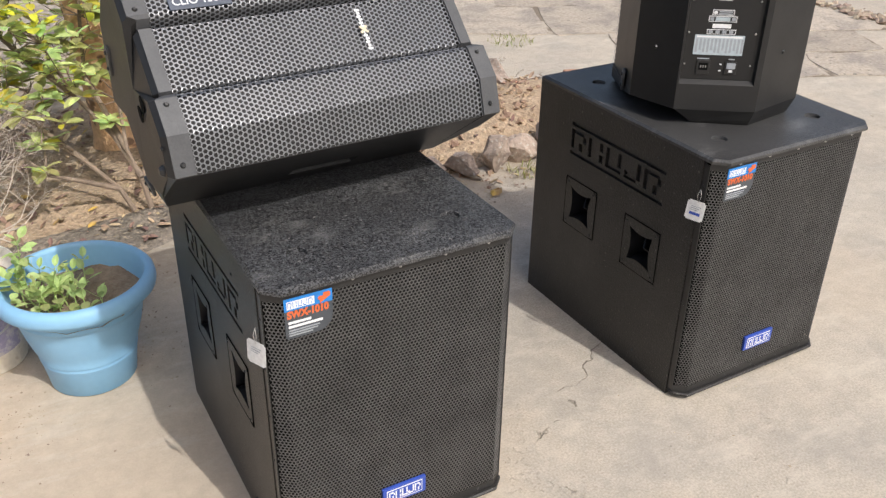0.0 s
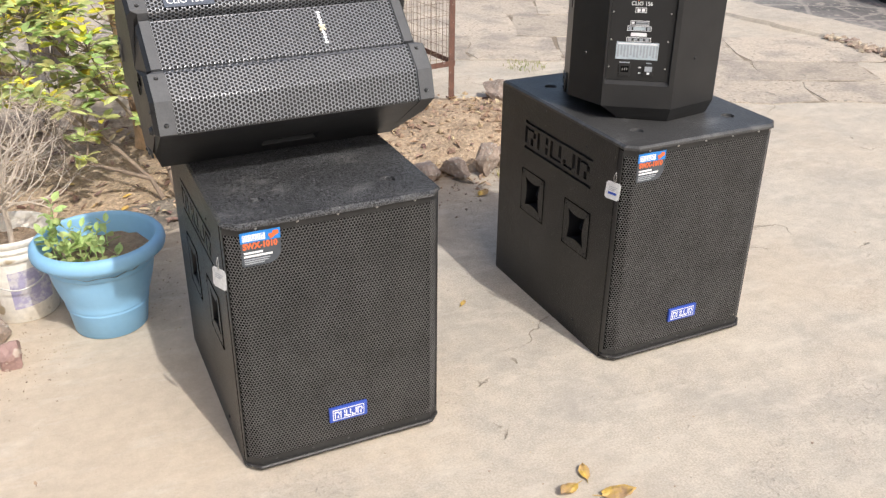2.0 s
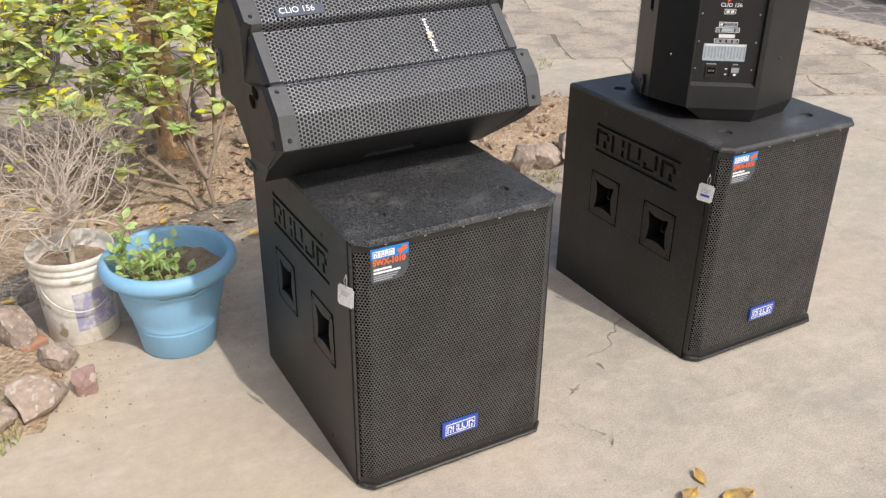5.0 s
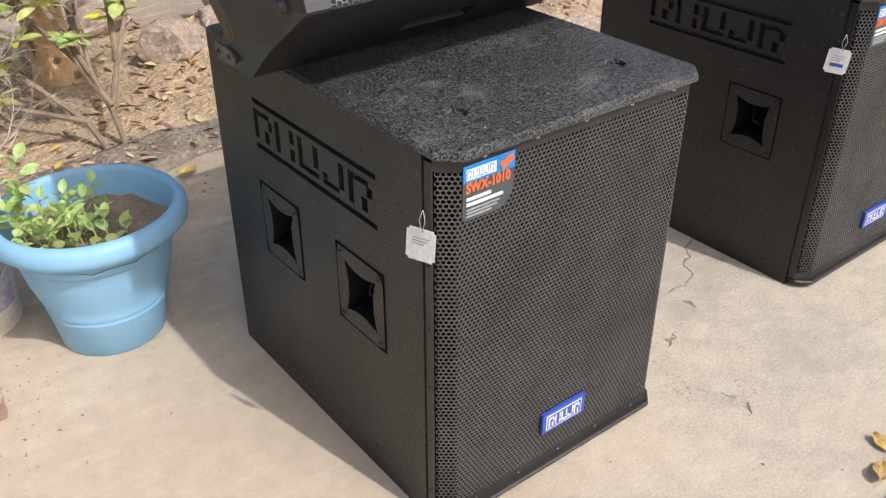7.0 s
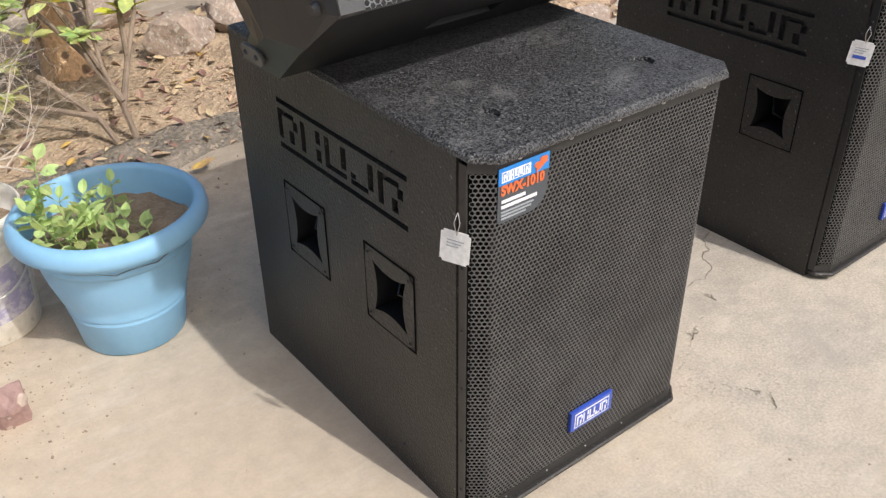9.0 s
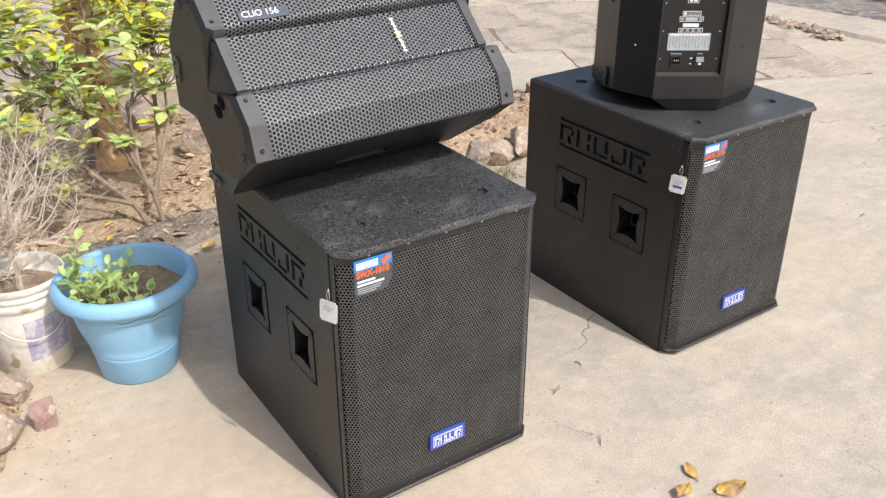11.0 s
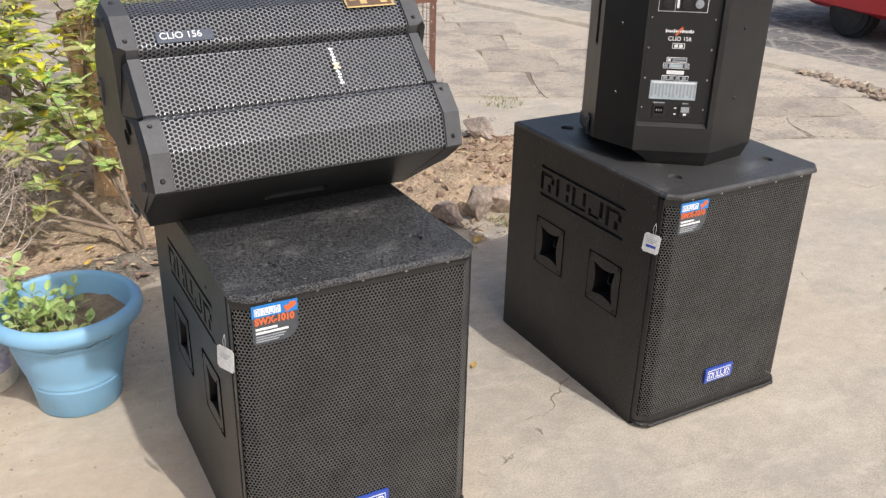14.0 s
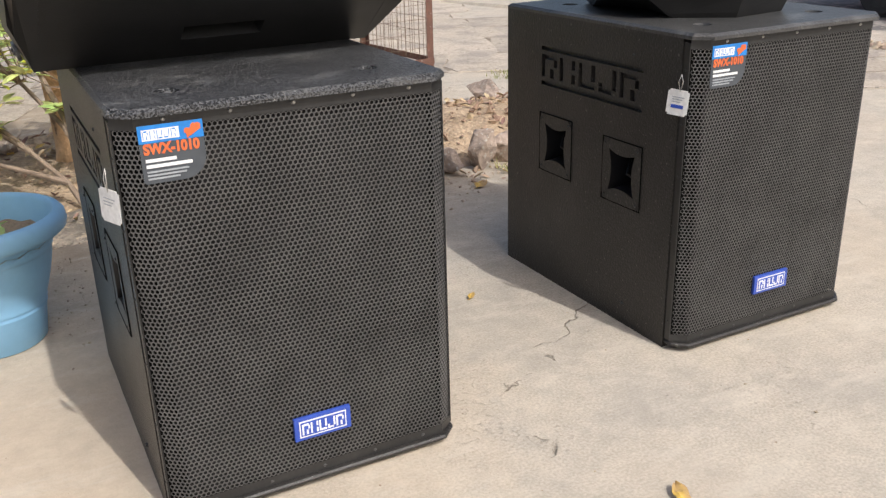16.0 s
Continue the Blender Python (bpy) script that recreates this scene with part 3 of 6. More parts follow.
def block_word(n=5):
    """Strokes of a blocky five-piece mark in the unit square."""
    kinds = [
        [(0, 0, .22, 1), (.22, .82, .85, 1), (.78, .5, 1, .82), (.55, 0, .8, .42)],
        [(0, 0, .22, 1), (.74, 0, .97, .40), (.74, .58, .97, 1)],
        [(0, 0, .22, 1), (.22, 0, .97, .17), (.74, .30, .97, 1)],
        [(.74, .18, .97, 1), (.0, 0, .74, .17), (0, .20, .22, .38)],
        [(0, 0, .22, 1), (.22, .82, .85, 1), (.78, .5, 1, .82), (.55, 0, .8, .42)],
    ]
    w = 1.0 / n
    for i in range(n):
        for a, b, c, d in kinds[i]:
            yield (i + a * 0.86) * w, b, (i + c * 0.86) * w, d


def relief_side(bm, grooves, y0, y1, z0, z1, x):
    """The side board facing -x, with straight-edged sunk areas: (y0, y1, z0, z1, depth)."""
    ys = sorted({y0, y1, *[g[0] for g in grooves], *[g[1] for g in grooves]})
    zs = sorted({z0, z1, *[g[2] for g in grooves], *[g[3] for g in grooves]})

    def depth(i, j):
        if i < 0 or j < 0 or i >= len(ys) - 1 or j >= len(zs) - 1:
            return None
        y, z = (ys[i] + ys[i + 1]) / 2, (zs[j] + zs[j + 1]) / 2
        d = 0.0
        for g in grooves:
            if g[0] < y < g[1] and g[2] < z < g[3]:
                d = max(d, g[4])
        return d

    def quad(*ps):
        bm.faces.new([bm.verts.new(p) for p in ps])

    for i in range(len(ys) - 1):
        for j in range(len(zs) - 1):
            d = depth(i, j)
            quad((x + d, ys[i], zs[j]), (x + d, ys[i], zs[j + 1]), (x + d, ys[i + 1], zs[j + 1]), (x + d, ys[i + 1], zs[j]))
            e = depth(i + 1, j)
            if e is not None and e != d:
                quad((x + d, ys[i + 1], zs[j]), (x + d, ys[i + 1], zs[j + 1]), (x + e, ys[i + 1], zs[j + 1]), (x + e, ys[i + 1], zs[j]))
            e = depth(i, j + 1)
            if e is not None and e != d:
                quad((x + d, ys[i], zs[j + 1]), (x + d, ys[i + 1], zs[j + 1]), (x + e, ys[i + 1], zs[j + 1]), (x + e, ys[i], zs[j + 1]))


def screw(name, p, axis, r, mat, parent):
    """A low domed screw head facing along axis."""
    bm = bmesh.new()
    bmesh.ops.create_cone(bm, cap_ends=True, segments=10, radius1=r, radius2=r * 0.55, depth=r * 0.7)
    rot = Vector((0, 0, 1)).rotation_difference(Vector(axis)).to_matrix().to_4x4()
    bmesh.ops.transform(bm, matrix=Matrix.Translation(Vector(p) + Vector(axis) * r * 0.3) @ rot, verts=bm.verts)
    return part(name, bm, mat, parent)


def port(sub, yc, zc):
    """A moulded square port on the side: screwed plate, star-shaped mouth, deep dark throat with a rib."""
    n, half_y, half_z = 48, 0.068, 0.074
    x = -HW
    rings = [[], [], [], [], []]
    for i in range(n):
        s = i / n * 4
        k, f = int(s), (s - int(s)) * 2 - 1
        sq = [(1, f), (-f, 1), (-1, -f), (f, -1)][k]
        m = max(abs(sq[0]), abs(sq[1]))
        c = 1 - 0.10 * max(0, abs(f) - 0.8) / 0.2
        bow = 1 - 0.20 * (1 - f * f)
        st = [(bow, f), (-f, bow), (-bow, -f), (f, -bow)][k]
        for r, a, b, dx in ((0, half_y * c, half_z * c, 0.001), (1, half_y * c, half_z * c, -0.0015)):
            rings[r].append((x + dx, yc + sq[0] * a, zc + sq[1] * b))
        rings[2].append((x - 0.0008, yc + st[0] * 0.046, zc + st[1] * 0.050))
        rings[3].append((x + 0.022, yc + st[0] * 0.043, zc + st[1] * 0.047))
        rings[4].append((x + 0.068, yc + st[0] * 0.034, zc + st[1] * 0.038))
    vs = [v for r in rings for v in r]
    fs = []
    for r in range(4):
        for i in range(n):
            q = (i + 1) % n
            fs.append((r * n + i, r * n + q, (r + 1) * n + q, (r + 1) * n + i))
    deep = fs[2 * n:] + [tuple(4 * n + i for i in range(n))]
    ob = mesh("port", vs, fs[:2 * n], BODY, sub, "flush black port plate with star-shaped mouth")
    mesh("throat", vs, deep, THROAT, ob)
    gap = []
    for k, (a, b) in enumerate(((-1, 1), (1, 1), (1, -1), (-1, -1))):
        gap.append((x - 0.0006, yc + a * (half_y + 0.0012), zc + b * (half_z + 0.0012)))
    tube("seam", gap + gap[:1], 0.0019, BACKING, ob, seg=4)
    vs, fs = [], []
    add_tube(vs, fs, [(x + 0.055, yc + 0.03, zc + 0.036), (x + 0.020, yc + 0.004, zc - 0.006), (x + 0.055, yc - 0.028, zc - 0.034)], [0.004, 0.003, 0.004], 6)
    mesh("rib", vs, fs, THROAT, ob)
    for a in (-1, 1):
        for b in (-1, 1):
            screw("screw", (x - 0.0035, yc + a * 0.057, zc + b * 0.062), (-1, 0, 0), 0.0035, DARKSCREW, ob)


def subwoofer():
    sub = thing("subwoofer", Matrix(), "large black subwoofer cabinet with steel grille standing on the cement", "subwoofer", "subwoofers")
    # body: side board with sunk mark and port mouths, then the other boards
    x, y0, y1, z0, z1 = -HW, 0.0550, SUB_D, 0.0, SUB_H - 0.013
    g = [(0.170, 0.556, 0.606, 0.616, 0.010), (0.170, 0.556, 0.520, 0.530, 0.010)]
    for a, b, c, d in block_word():
        g.append((0.556 - c * 0.386, 0.556 - a * 0.386, 0.540 + b * 0.056, 0.540 + d * 0.056, 0.010))
    for yc, zc in ((0.490, 0.374), (0.228, 0.368)):
        g.append((yc - 0.055, yc + 0.055, zc - 0.06, zc + 0.06, 0.07))
    bm = bmesh.new()
    relief_side(bm, g, y0, y1, z0, z1, x)

    def quad(*ps):
        bm.faces.new([bm.verts.new(p) for p in ps])
    quad((HW, y0, z0), (HW, y1, z0), (HW, y1, z1), (HW, y0, z1))
    quad((x, y1, z0), (x, y1, z1), (HW, y1, z1), (HW, y1, z0))
    quad((x, y0, z0), (HW, y0, z0), (HW, y0, z1), (x, y0, z1))
    quad((x, y0, z0), (x, y1, z0), (HW, y1, z0), (HW, y0, z0))
    bmesh.ops.remove_doubles(bm, verts=bm.verts, dist=1e-5)
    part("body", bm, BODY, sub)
    for yc, zc in ((0.490, 0.374), (0.228, 0.368)):
        port(sub, yc, zc)
    # top plate with four sunk stacking cups
    c = 0.030
    bm = bmesh.new()
    zt, zb = SUB_H, SUB_H - 0.013
    h = 0.024
    gx = [-HW + c, -0.165 - h, -0.165 + h, 0.165 - h, 0.165 + h, HW - c]
    gy = [c, 0.115 - h, 0.115 + h, 0.585 - h, 0.585 + h, SUB_D - 0.008]

    def tquad(*ps):
        bm.faces.new([bm.verts.new(p) for p in ps])
    for i in range(5):
        for j in range(5):
            if i in (1, 3) and j in (1, 3):
                cx, cy = (gx[i] + gx[i + 1]) / 2, (gy[j] + gy[j + 1]) / 2
                k = 24
                sqp, cip = [], []
                for q in range(k):
                    a = 2 * math.pi * q / k
                    m = max(abs(math.cos(a)), abs(math.sin(a)))
                    sqp.append((cx + h * math.cos(a) / m, cy + h * math.sin(a) / m))
                    cip.append((math.cos(a), math.sin(a)))
                for q in range(k):
                    p = (q + 1) % k
                    tquad((*sqp[q], zt), (*sqp[p], zt), (cx + cip[p][0] * .020, cy + cip[p][1] * .020, zt), (cx + cip[q][0] * .020, cy + cip[q][1] * .020, zt))
                    tquad((cx + cip[q][0] * .020, cy + cip[q][1] * .020, zt), (cx + cip[p][0] * .020, cy + cip[p][1] * .020, zt),
                          (cx + cip[p][0] * .0185, cy + cip[p][1] * .0185, zt - .008), (cx + cip[q][0] * .0185, cy + cip[q][1] * .0185, zt - .008))
                bm.faces.new([bm.verts.new((cx + a * .0185, cy + b * .0185, zt - .008)) for a, b in cip])
            else:
                tquad((gx[i], gy[j], zt), (gx[i + 1], gy[j], zt), (gx[i + 1], gy[j + 1], zt), (gx[i], gy[j + 1], zt))
    e = 0.006
    inner = [(-HW + c, c), (HW - c, c), (HW - c, SUB_D - .008), (-HW + c, SUB_D - .008)]
    flat = [(-HW + c, e), (HW - c, e), (HW - e, c), (HW - e, SUB_D - .008), (-HW + e, SUB_D - .008), (-HW + e, c)]
    tquad((*inner[0], zt), (*inner[1], zt), (*flat[1], zt), (*flat[0], zt))
    tquad((*inner[1], zt), (*inner[2], zt), (*flat[3], zt), (*flat[2], zt))
    tquad((*inner[3], zt), (*inner[0], zt), (*flat[5], zt), (*flat[4], zt))
    tquad((*inner[0], zt), (*flat[0], zt), (*flat[5], zt))
    tquad((*inner[1], zt), (*flat[2], zt), (*flat[1], zt))
    rim = [(-HW + c, 0), (HW - c, 0), (HW, c), (HW, SUB_D), (-HW, SUB_D), (-HW, c)]
    for q in range(6):
        p = (q + 1) % 6
        tquad((*flat[q], zt), (*flat[p], zt), (*rim[p], zt - e), (*rim[q], zt - e))
        tquad((*rim[q], zt - e), (*rim[p], zt - e), (*rim[p], zb), (*rim[q], zb))
    bm.faces.new([bm.verts.new((a, b, zb)) for a, b in rim])
    bmesh.ops.remove_doubles(bm, verts=bm.verts, dist=1e-5)
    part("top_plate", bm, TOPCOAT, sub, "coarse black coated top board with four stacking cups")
    # base plate
    bm = bmesh.new()
    prism(bm, [(-HW + c, 0), (HW - c, 0), (HW, c), (HW, 0.0515), (-HW, 0.0515), (-HW, c)], 0.012, 0.0215)
    bmesh.ops.bevel(bm, geom=bm.edges[:], offset=0.003, segments=1, affect="EDGES")
    part("base_plate", bm, BODY, sub)
    # grille
    w = HW - 0.003
    path = [(-w, 0.036), (-w + 0.030, 0.012), (w - 0.030, 0.012), (w, 0.036)]
    perforated("grille", path, 0.036, SUB_H - 0.028, 0.0081, 0.0036, STEEL, sub, "fine perforated black steel grille", margin=0.004)
    for a, b in ((0.022, 0.0400), (SUB_H - 0.0320, SUB_H - 0.012)):
        vs, fs = [], []
        for (px, py) in path:
            vs += [(px, py - 0.0006, a), (px, py - 0.0006, b)]
        fs = [(2 * i, 2 * i + 2, 2 * i + 3, 2 * i + 1) for i in range(len(path) - 1)]
        mesh("grille_band", vs, fs, FLAP, sub)
    # speaker cloth hanging in soft upright folds behind the steel
    # it ends before the chamfers: black backing there imitates their shaded side
    nx2, nz2 = 60, 30
    vs = []
    for j in range(nz2 + 1):
        z = 0.024 + (SUB_H - 0.044) * j / nz2
        for i in range(nx2 + 1):
            q = -w + 0.034 + (2 * w - 0.068) * i / nx2
            fold = 0.0052 * noise.noise(Vector((q * 17, z * 2.6, 4.0))) + 0.0026 * noise.noise(Vector((q * 38 + z * 6, z * 5, 9.0)))
            vs.append((q, min(0.049, max(0.0175, 0.0265 + fold)), z))
    fs = [(j * (nx2 + 1) + i, j * (nx2 + 1) + i + 1, (j + 1) * (nx2 + 1) + i + 1, (j + 1) * (nx2 + 1) + i) for j in range(nz2) for i in range(nx2)]
    mesh("cloth", vs, fs, CLOTH, sub, "thin dark cloth behind the grille", smooth=True)
    box("baffle", -w + 0.004, w - 0.004, 0.0495, 0.051, 0.024, SUB_H - 0.02, BACKING, sub)
    for s in (-1, 1):
        box("grille_edge", s * w - 0.0012, s * w + 0.0012, 0.0352, 0.0515, 0.024, SUB_H - 0.02, FLAP, sub)
    for i in range(5):
        xx = -0.195 + i * 0.0975
        screw("screw", (xx, 0.0105, SUB_H - 0.0195), (0, -1, 0), 0.0036, CHROME, sub)
        screw("screw", (xx, 0.0105, 0.031), (0, -1, 0), 0.0032, FITTING, sub)
    for i in range(6):
        screw("screw", (-w - 0.001, 0.0445, 0.07 + i * 0.112), (-1, 0, 0), 0.0034, DARKSCREW, sub)
    screw("screw", (-HW, 0.203, 0.052), (-1, 0, 0), 0.006, DARKSCREW, sub)
    screw("screw", (-HW, 0.205, 0.640), (-1, 0, 0), 0.004, DARKSCREW, sub)
    # badge
    badge = box("badge", -0.051, 0.053, 0.004, 0.0115, 0.098, 0.142, BLUE, sub, "blue badge with white block mark", bevel=0.0012)
    box("badge_rim", -0.042, 0.044, 0.0033, 0.006, 0.104, 0.136, WHITE, badge)
    box("badge_field", -0.040, 0.042, 0.0029, 0.005, 0.1065, 0.1335, BLUE, badge)
    for i in range(5):
        bm = bmesh.new()
        a0 = -0.0375 + i * 0.0156
        for a, b, c2, d in block_word():
            if i <= a * 5 + 1e-6 < i + 1:
                add_box(bm, a0 + (a * 5 - i) * 0.0165, a0 + (c2 * 5 - i) * 0.0165, 0.0023, 0.004, 0.1095 + b * 0.021, 0.1095 + d * 0.021)
        part("mark", bm, WHITE, badge)
    # sticker
    x0, xr, zt2, zb2 = -0.233, -0.140, 0.679, 0.593
    bm = bmesh.new()
    out = [(x0, zt2), (x0, zb2 + .003), (x0 + .004, zb2)] + [(xr - .034 + .034 * math.sin(a), zb2 + .034 - .034 * math.cos(a)) for a in [i * math.pi / 16 for i in range(9)]] + [(xr, zt2)]
    vs = [bm.verts.new((a, 0.0102, b)) for a, b in out]
    f = bm.faces.new(vs)
    r = bmesh.ops.extrude_face_region(bm, geom=[f])
    bmesh.ops.translate(bm, vec=(0, 0.0008, 0), verts=[v for v in r["geom"] if isinstance(v, bmesh.types.BMVert)])
    st = part("sticker", bm, SMOKE, sub, "smoky plastic sticker with blue band and orange lettering")
    box("band", x0, xr, 0.0092, 0.0100, zt2 - 0.026, zt2, SKYBLUE, st)
    box("mark_field", x0 + .005, x0 + .058, 0.0086, 0.0094, zt2 - .022, zt2 - .006, WHITE, st)
    bm = bmesh.new()
    for a, b, c2, d in block_word():
        add_box(bm, x0 + .0065 + a * .050, x0 + .0065 + c2 * .050 - .001, 0.0081, 0.0088, zt2 - .0205 + b * .013 + .0004, zt2 - .0205 + d * .013)
    part("mark", bm, SKYBLUE, st)
    for cx, cz in ((x0 + .072, zt2 - .016), (x0 + .082, zt2 - .010)):
        bm = bmesh.new()
        for dx in (-0.0028, 0.0028):
            bmesh.ops.create_cone(bm, cap_ends=True, segments=14, radius1=0.0045, radius2=0.0045, depth=0.0006,
                                  matrix=pose(cx + dx, 0.0085 + dx * 0.01, cz + 0.0018, 90))
        bmesh.ops.create_cone(bm, cap_ends=True, segments=3, radius1=0.0078, radius2=0.0078, depth=0.0006, matrix=pose(cx, 0.0083, cz - 0.0022, 90, 0, 0) @ pose(0, 0, 0, 0, 0, -90))
        part("heart", bm, ORANGE, st)
    lettering("model_number", "SWX-1010", 0.021, ORANGE, st, pose(x0 + .005, 0.0094, zt2 - .046, 90) @ Matrix.Diagonal((0.84, 1, 1, 1)), bold=0.045)
    for k, (wd, hh) in enumerate(((0.044, .0048), (0.066, .0048))):
        box("print_line", x0 + .006, x0 + .006 + wd, 0.0088, 0.0098, zt2 - .054 - k * .0085, zt2 - .054 - k * .0085 + hh, WHITE, st)
    for k, wd in enumerate((0.060, 0.056, 0.046)):
        box("print_line", x0 + .006, x0 + .006 + wd, 0.0088, 0.0098, zt2 - .0695 - k * .0052, zt2 - .067 - k * .0052, GREYP, st)
    return sub


SUB_A = subwoofer()
SUB_B = copy_thing(SUB_A, pose(1.833, 1.362, 0, 0, 0, 0.5))
SUB_A.matrix_world = pose(0.7155, 1.313, 0)
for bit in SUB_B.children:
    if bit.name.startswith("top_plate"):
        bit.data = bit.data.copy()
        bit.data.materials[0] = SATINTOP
        bit["label"] = "satin black coated top board with four stacking cups"
tagged(SUB_B, "large black subwoofer cabinet under the upright loudspeaker")
tagged(SUB_A, "large black subwoofer cabinet under the tilted wedge loudspeaker")


def hang_tag(m, swing, mark):
    """A small card on a string tied to the grille edge."""
    tag = thing("hang_tag", m, "small white card tag hanging on a string" + (" with a blue mark" if mark else ""), "tag", "hang tags")
    bm = bmesh.new()
    add_box(bm, -0.0225, 0.0225, -0.0006, 0.0006, -0.083, -0.030, pose(0, 0, 0, 0, swing, 0))
    bmesh.ops.bevel(bm, geom=[e for e in bm.edges if abs(e.verts[0].co.y - e.verts[1].co.y) > 0.001], offset=0.004, segments=3, affect="EDGES")
    card = part("card", bm, TAGWHITE, tag)
    tube("string", [(0.001, -0.002, 0.002), (0.006, -0.006, -0.012), (0.0, -0.003, -0.034)], 0.0006, WIRE, tag, seg=5)
    tube("string", [(0.001, -0.002, 0.002), (-0.004, -0.004, -0.014), (0.0, -0.003, -0.034)], 0.0006, WIRE, tag, seg=5)
    for k in range(3):
        box("print_line", -0.013, 0.013 - 0.004 * k, -0.0012, -0.0007, -0.046 - k * 0.005, -0.0445 - k * 0.005, GREYP, card, m=pose(0, 0, 0, 0, swing, 0))
    if mark:
        box("mark", -0.013, 0.013, -0.0013, -0.0007, -0.068, -0.061, BLUE, card, m=pose(0, 0, 0, 0, swing, 0))
    return tag


hang_tag(pose(0.436, 1.352, 0.617, 0, 0, -62), 4, False)
hang_tag(pose(1.554, 1.402, 0.622, 0, 0, -62), 5, True)


# ---- plastic loudspeakers ----
LEN = 0.705
FRONT = [(-.222, .036), (-.156, .0), (-.084, .0), (-.077, .004), (-.068, .026), (-.064, .016), (.064, .016), (.068, .026), (.077, .004), (.084, .0), (.156, .0), (.222, .036)]


def recessed_quad(bm, c, a0, a1, b0, b1, sink, slope=0.0):
    """A four-cornered face c with a sunk rectangle in it, in fractions of its two directions."""
    c = [Vector(p) for p in c]

    def at(a, b):
        return (c[0] * (1 - a) + c[1] * a) * (1 - b) + (c[3] * (1 - a) + c[2] * a) * b
    outer = [at(0, 0), at(1, 0), at(1, 1), at(0, 1)]
    inner = [at(a0, b0), at(a1, b0), at(a1, b1), at(a0, b1)]
    mid = at((a0 + a1) / 2, (b0 + b1) / 2)
    low = [p + (mid - p) * slope + Vector(sink) for p in inner]

    def quad(*ps):
        bm.faces.new([bm.verts.new(p) for p in ps])
    for i in range(4):
        j = (i + 1) % 4
        quad(outer[i], outer[j], inner[j], inner[i])
        quad(inner[i], inner[j], low[j], low[i])
    quad(*low)
    return low


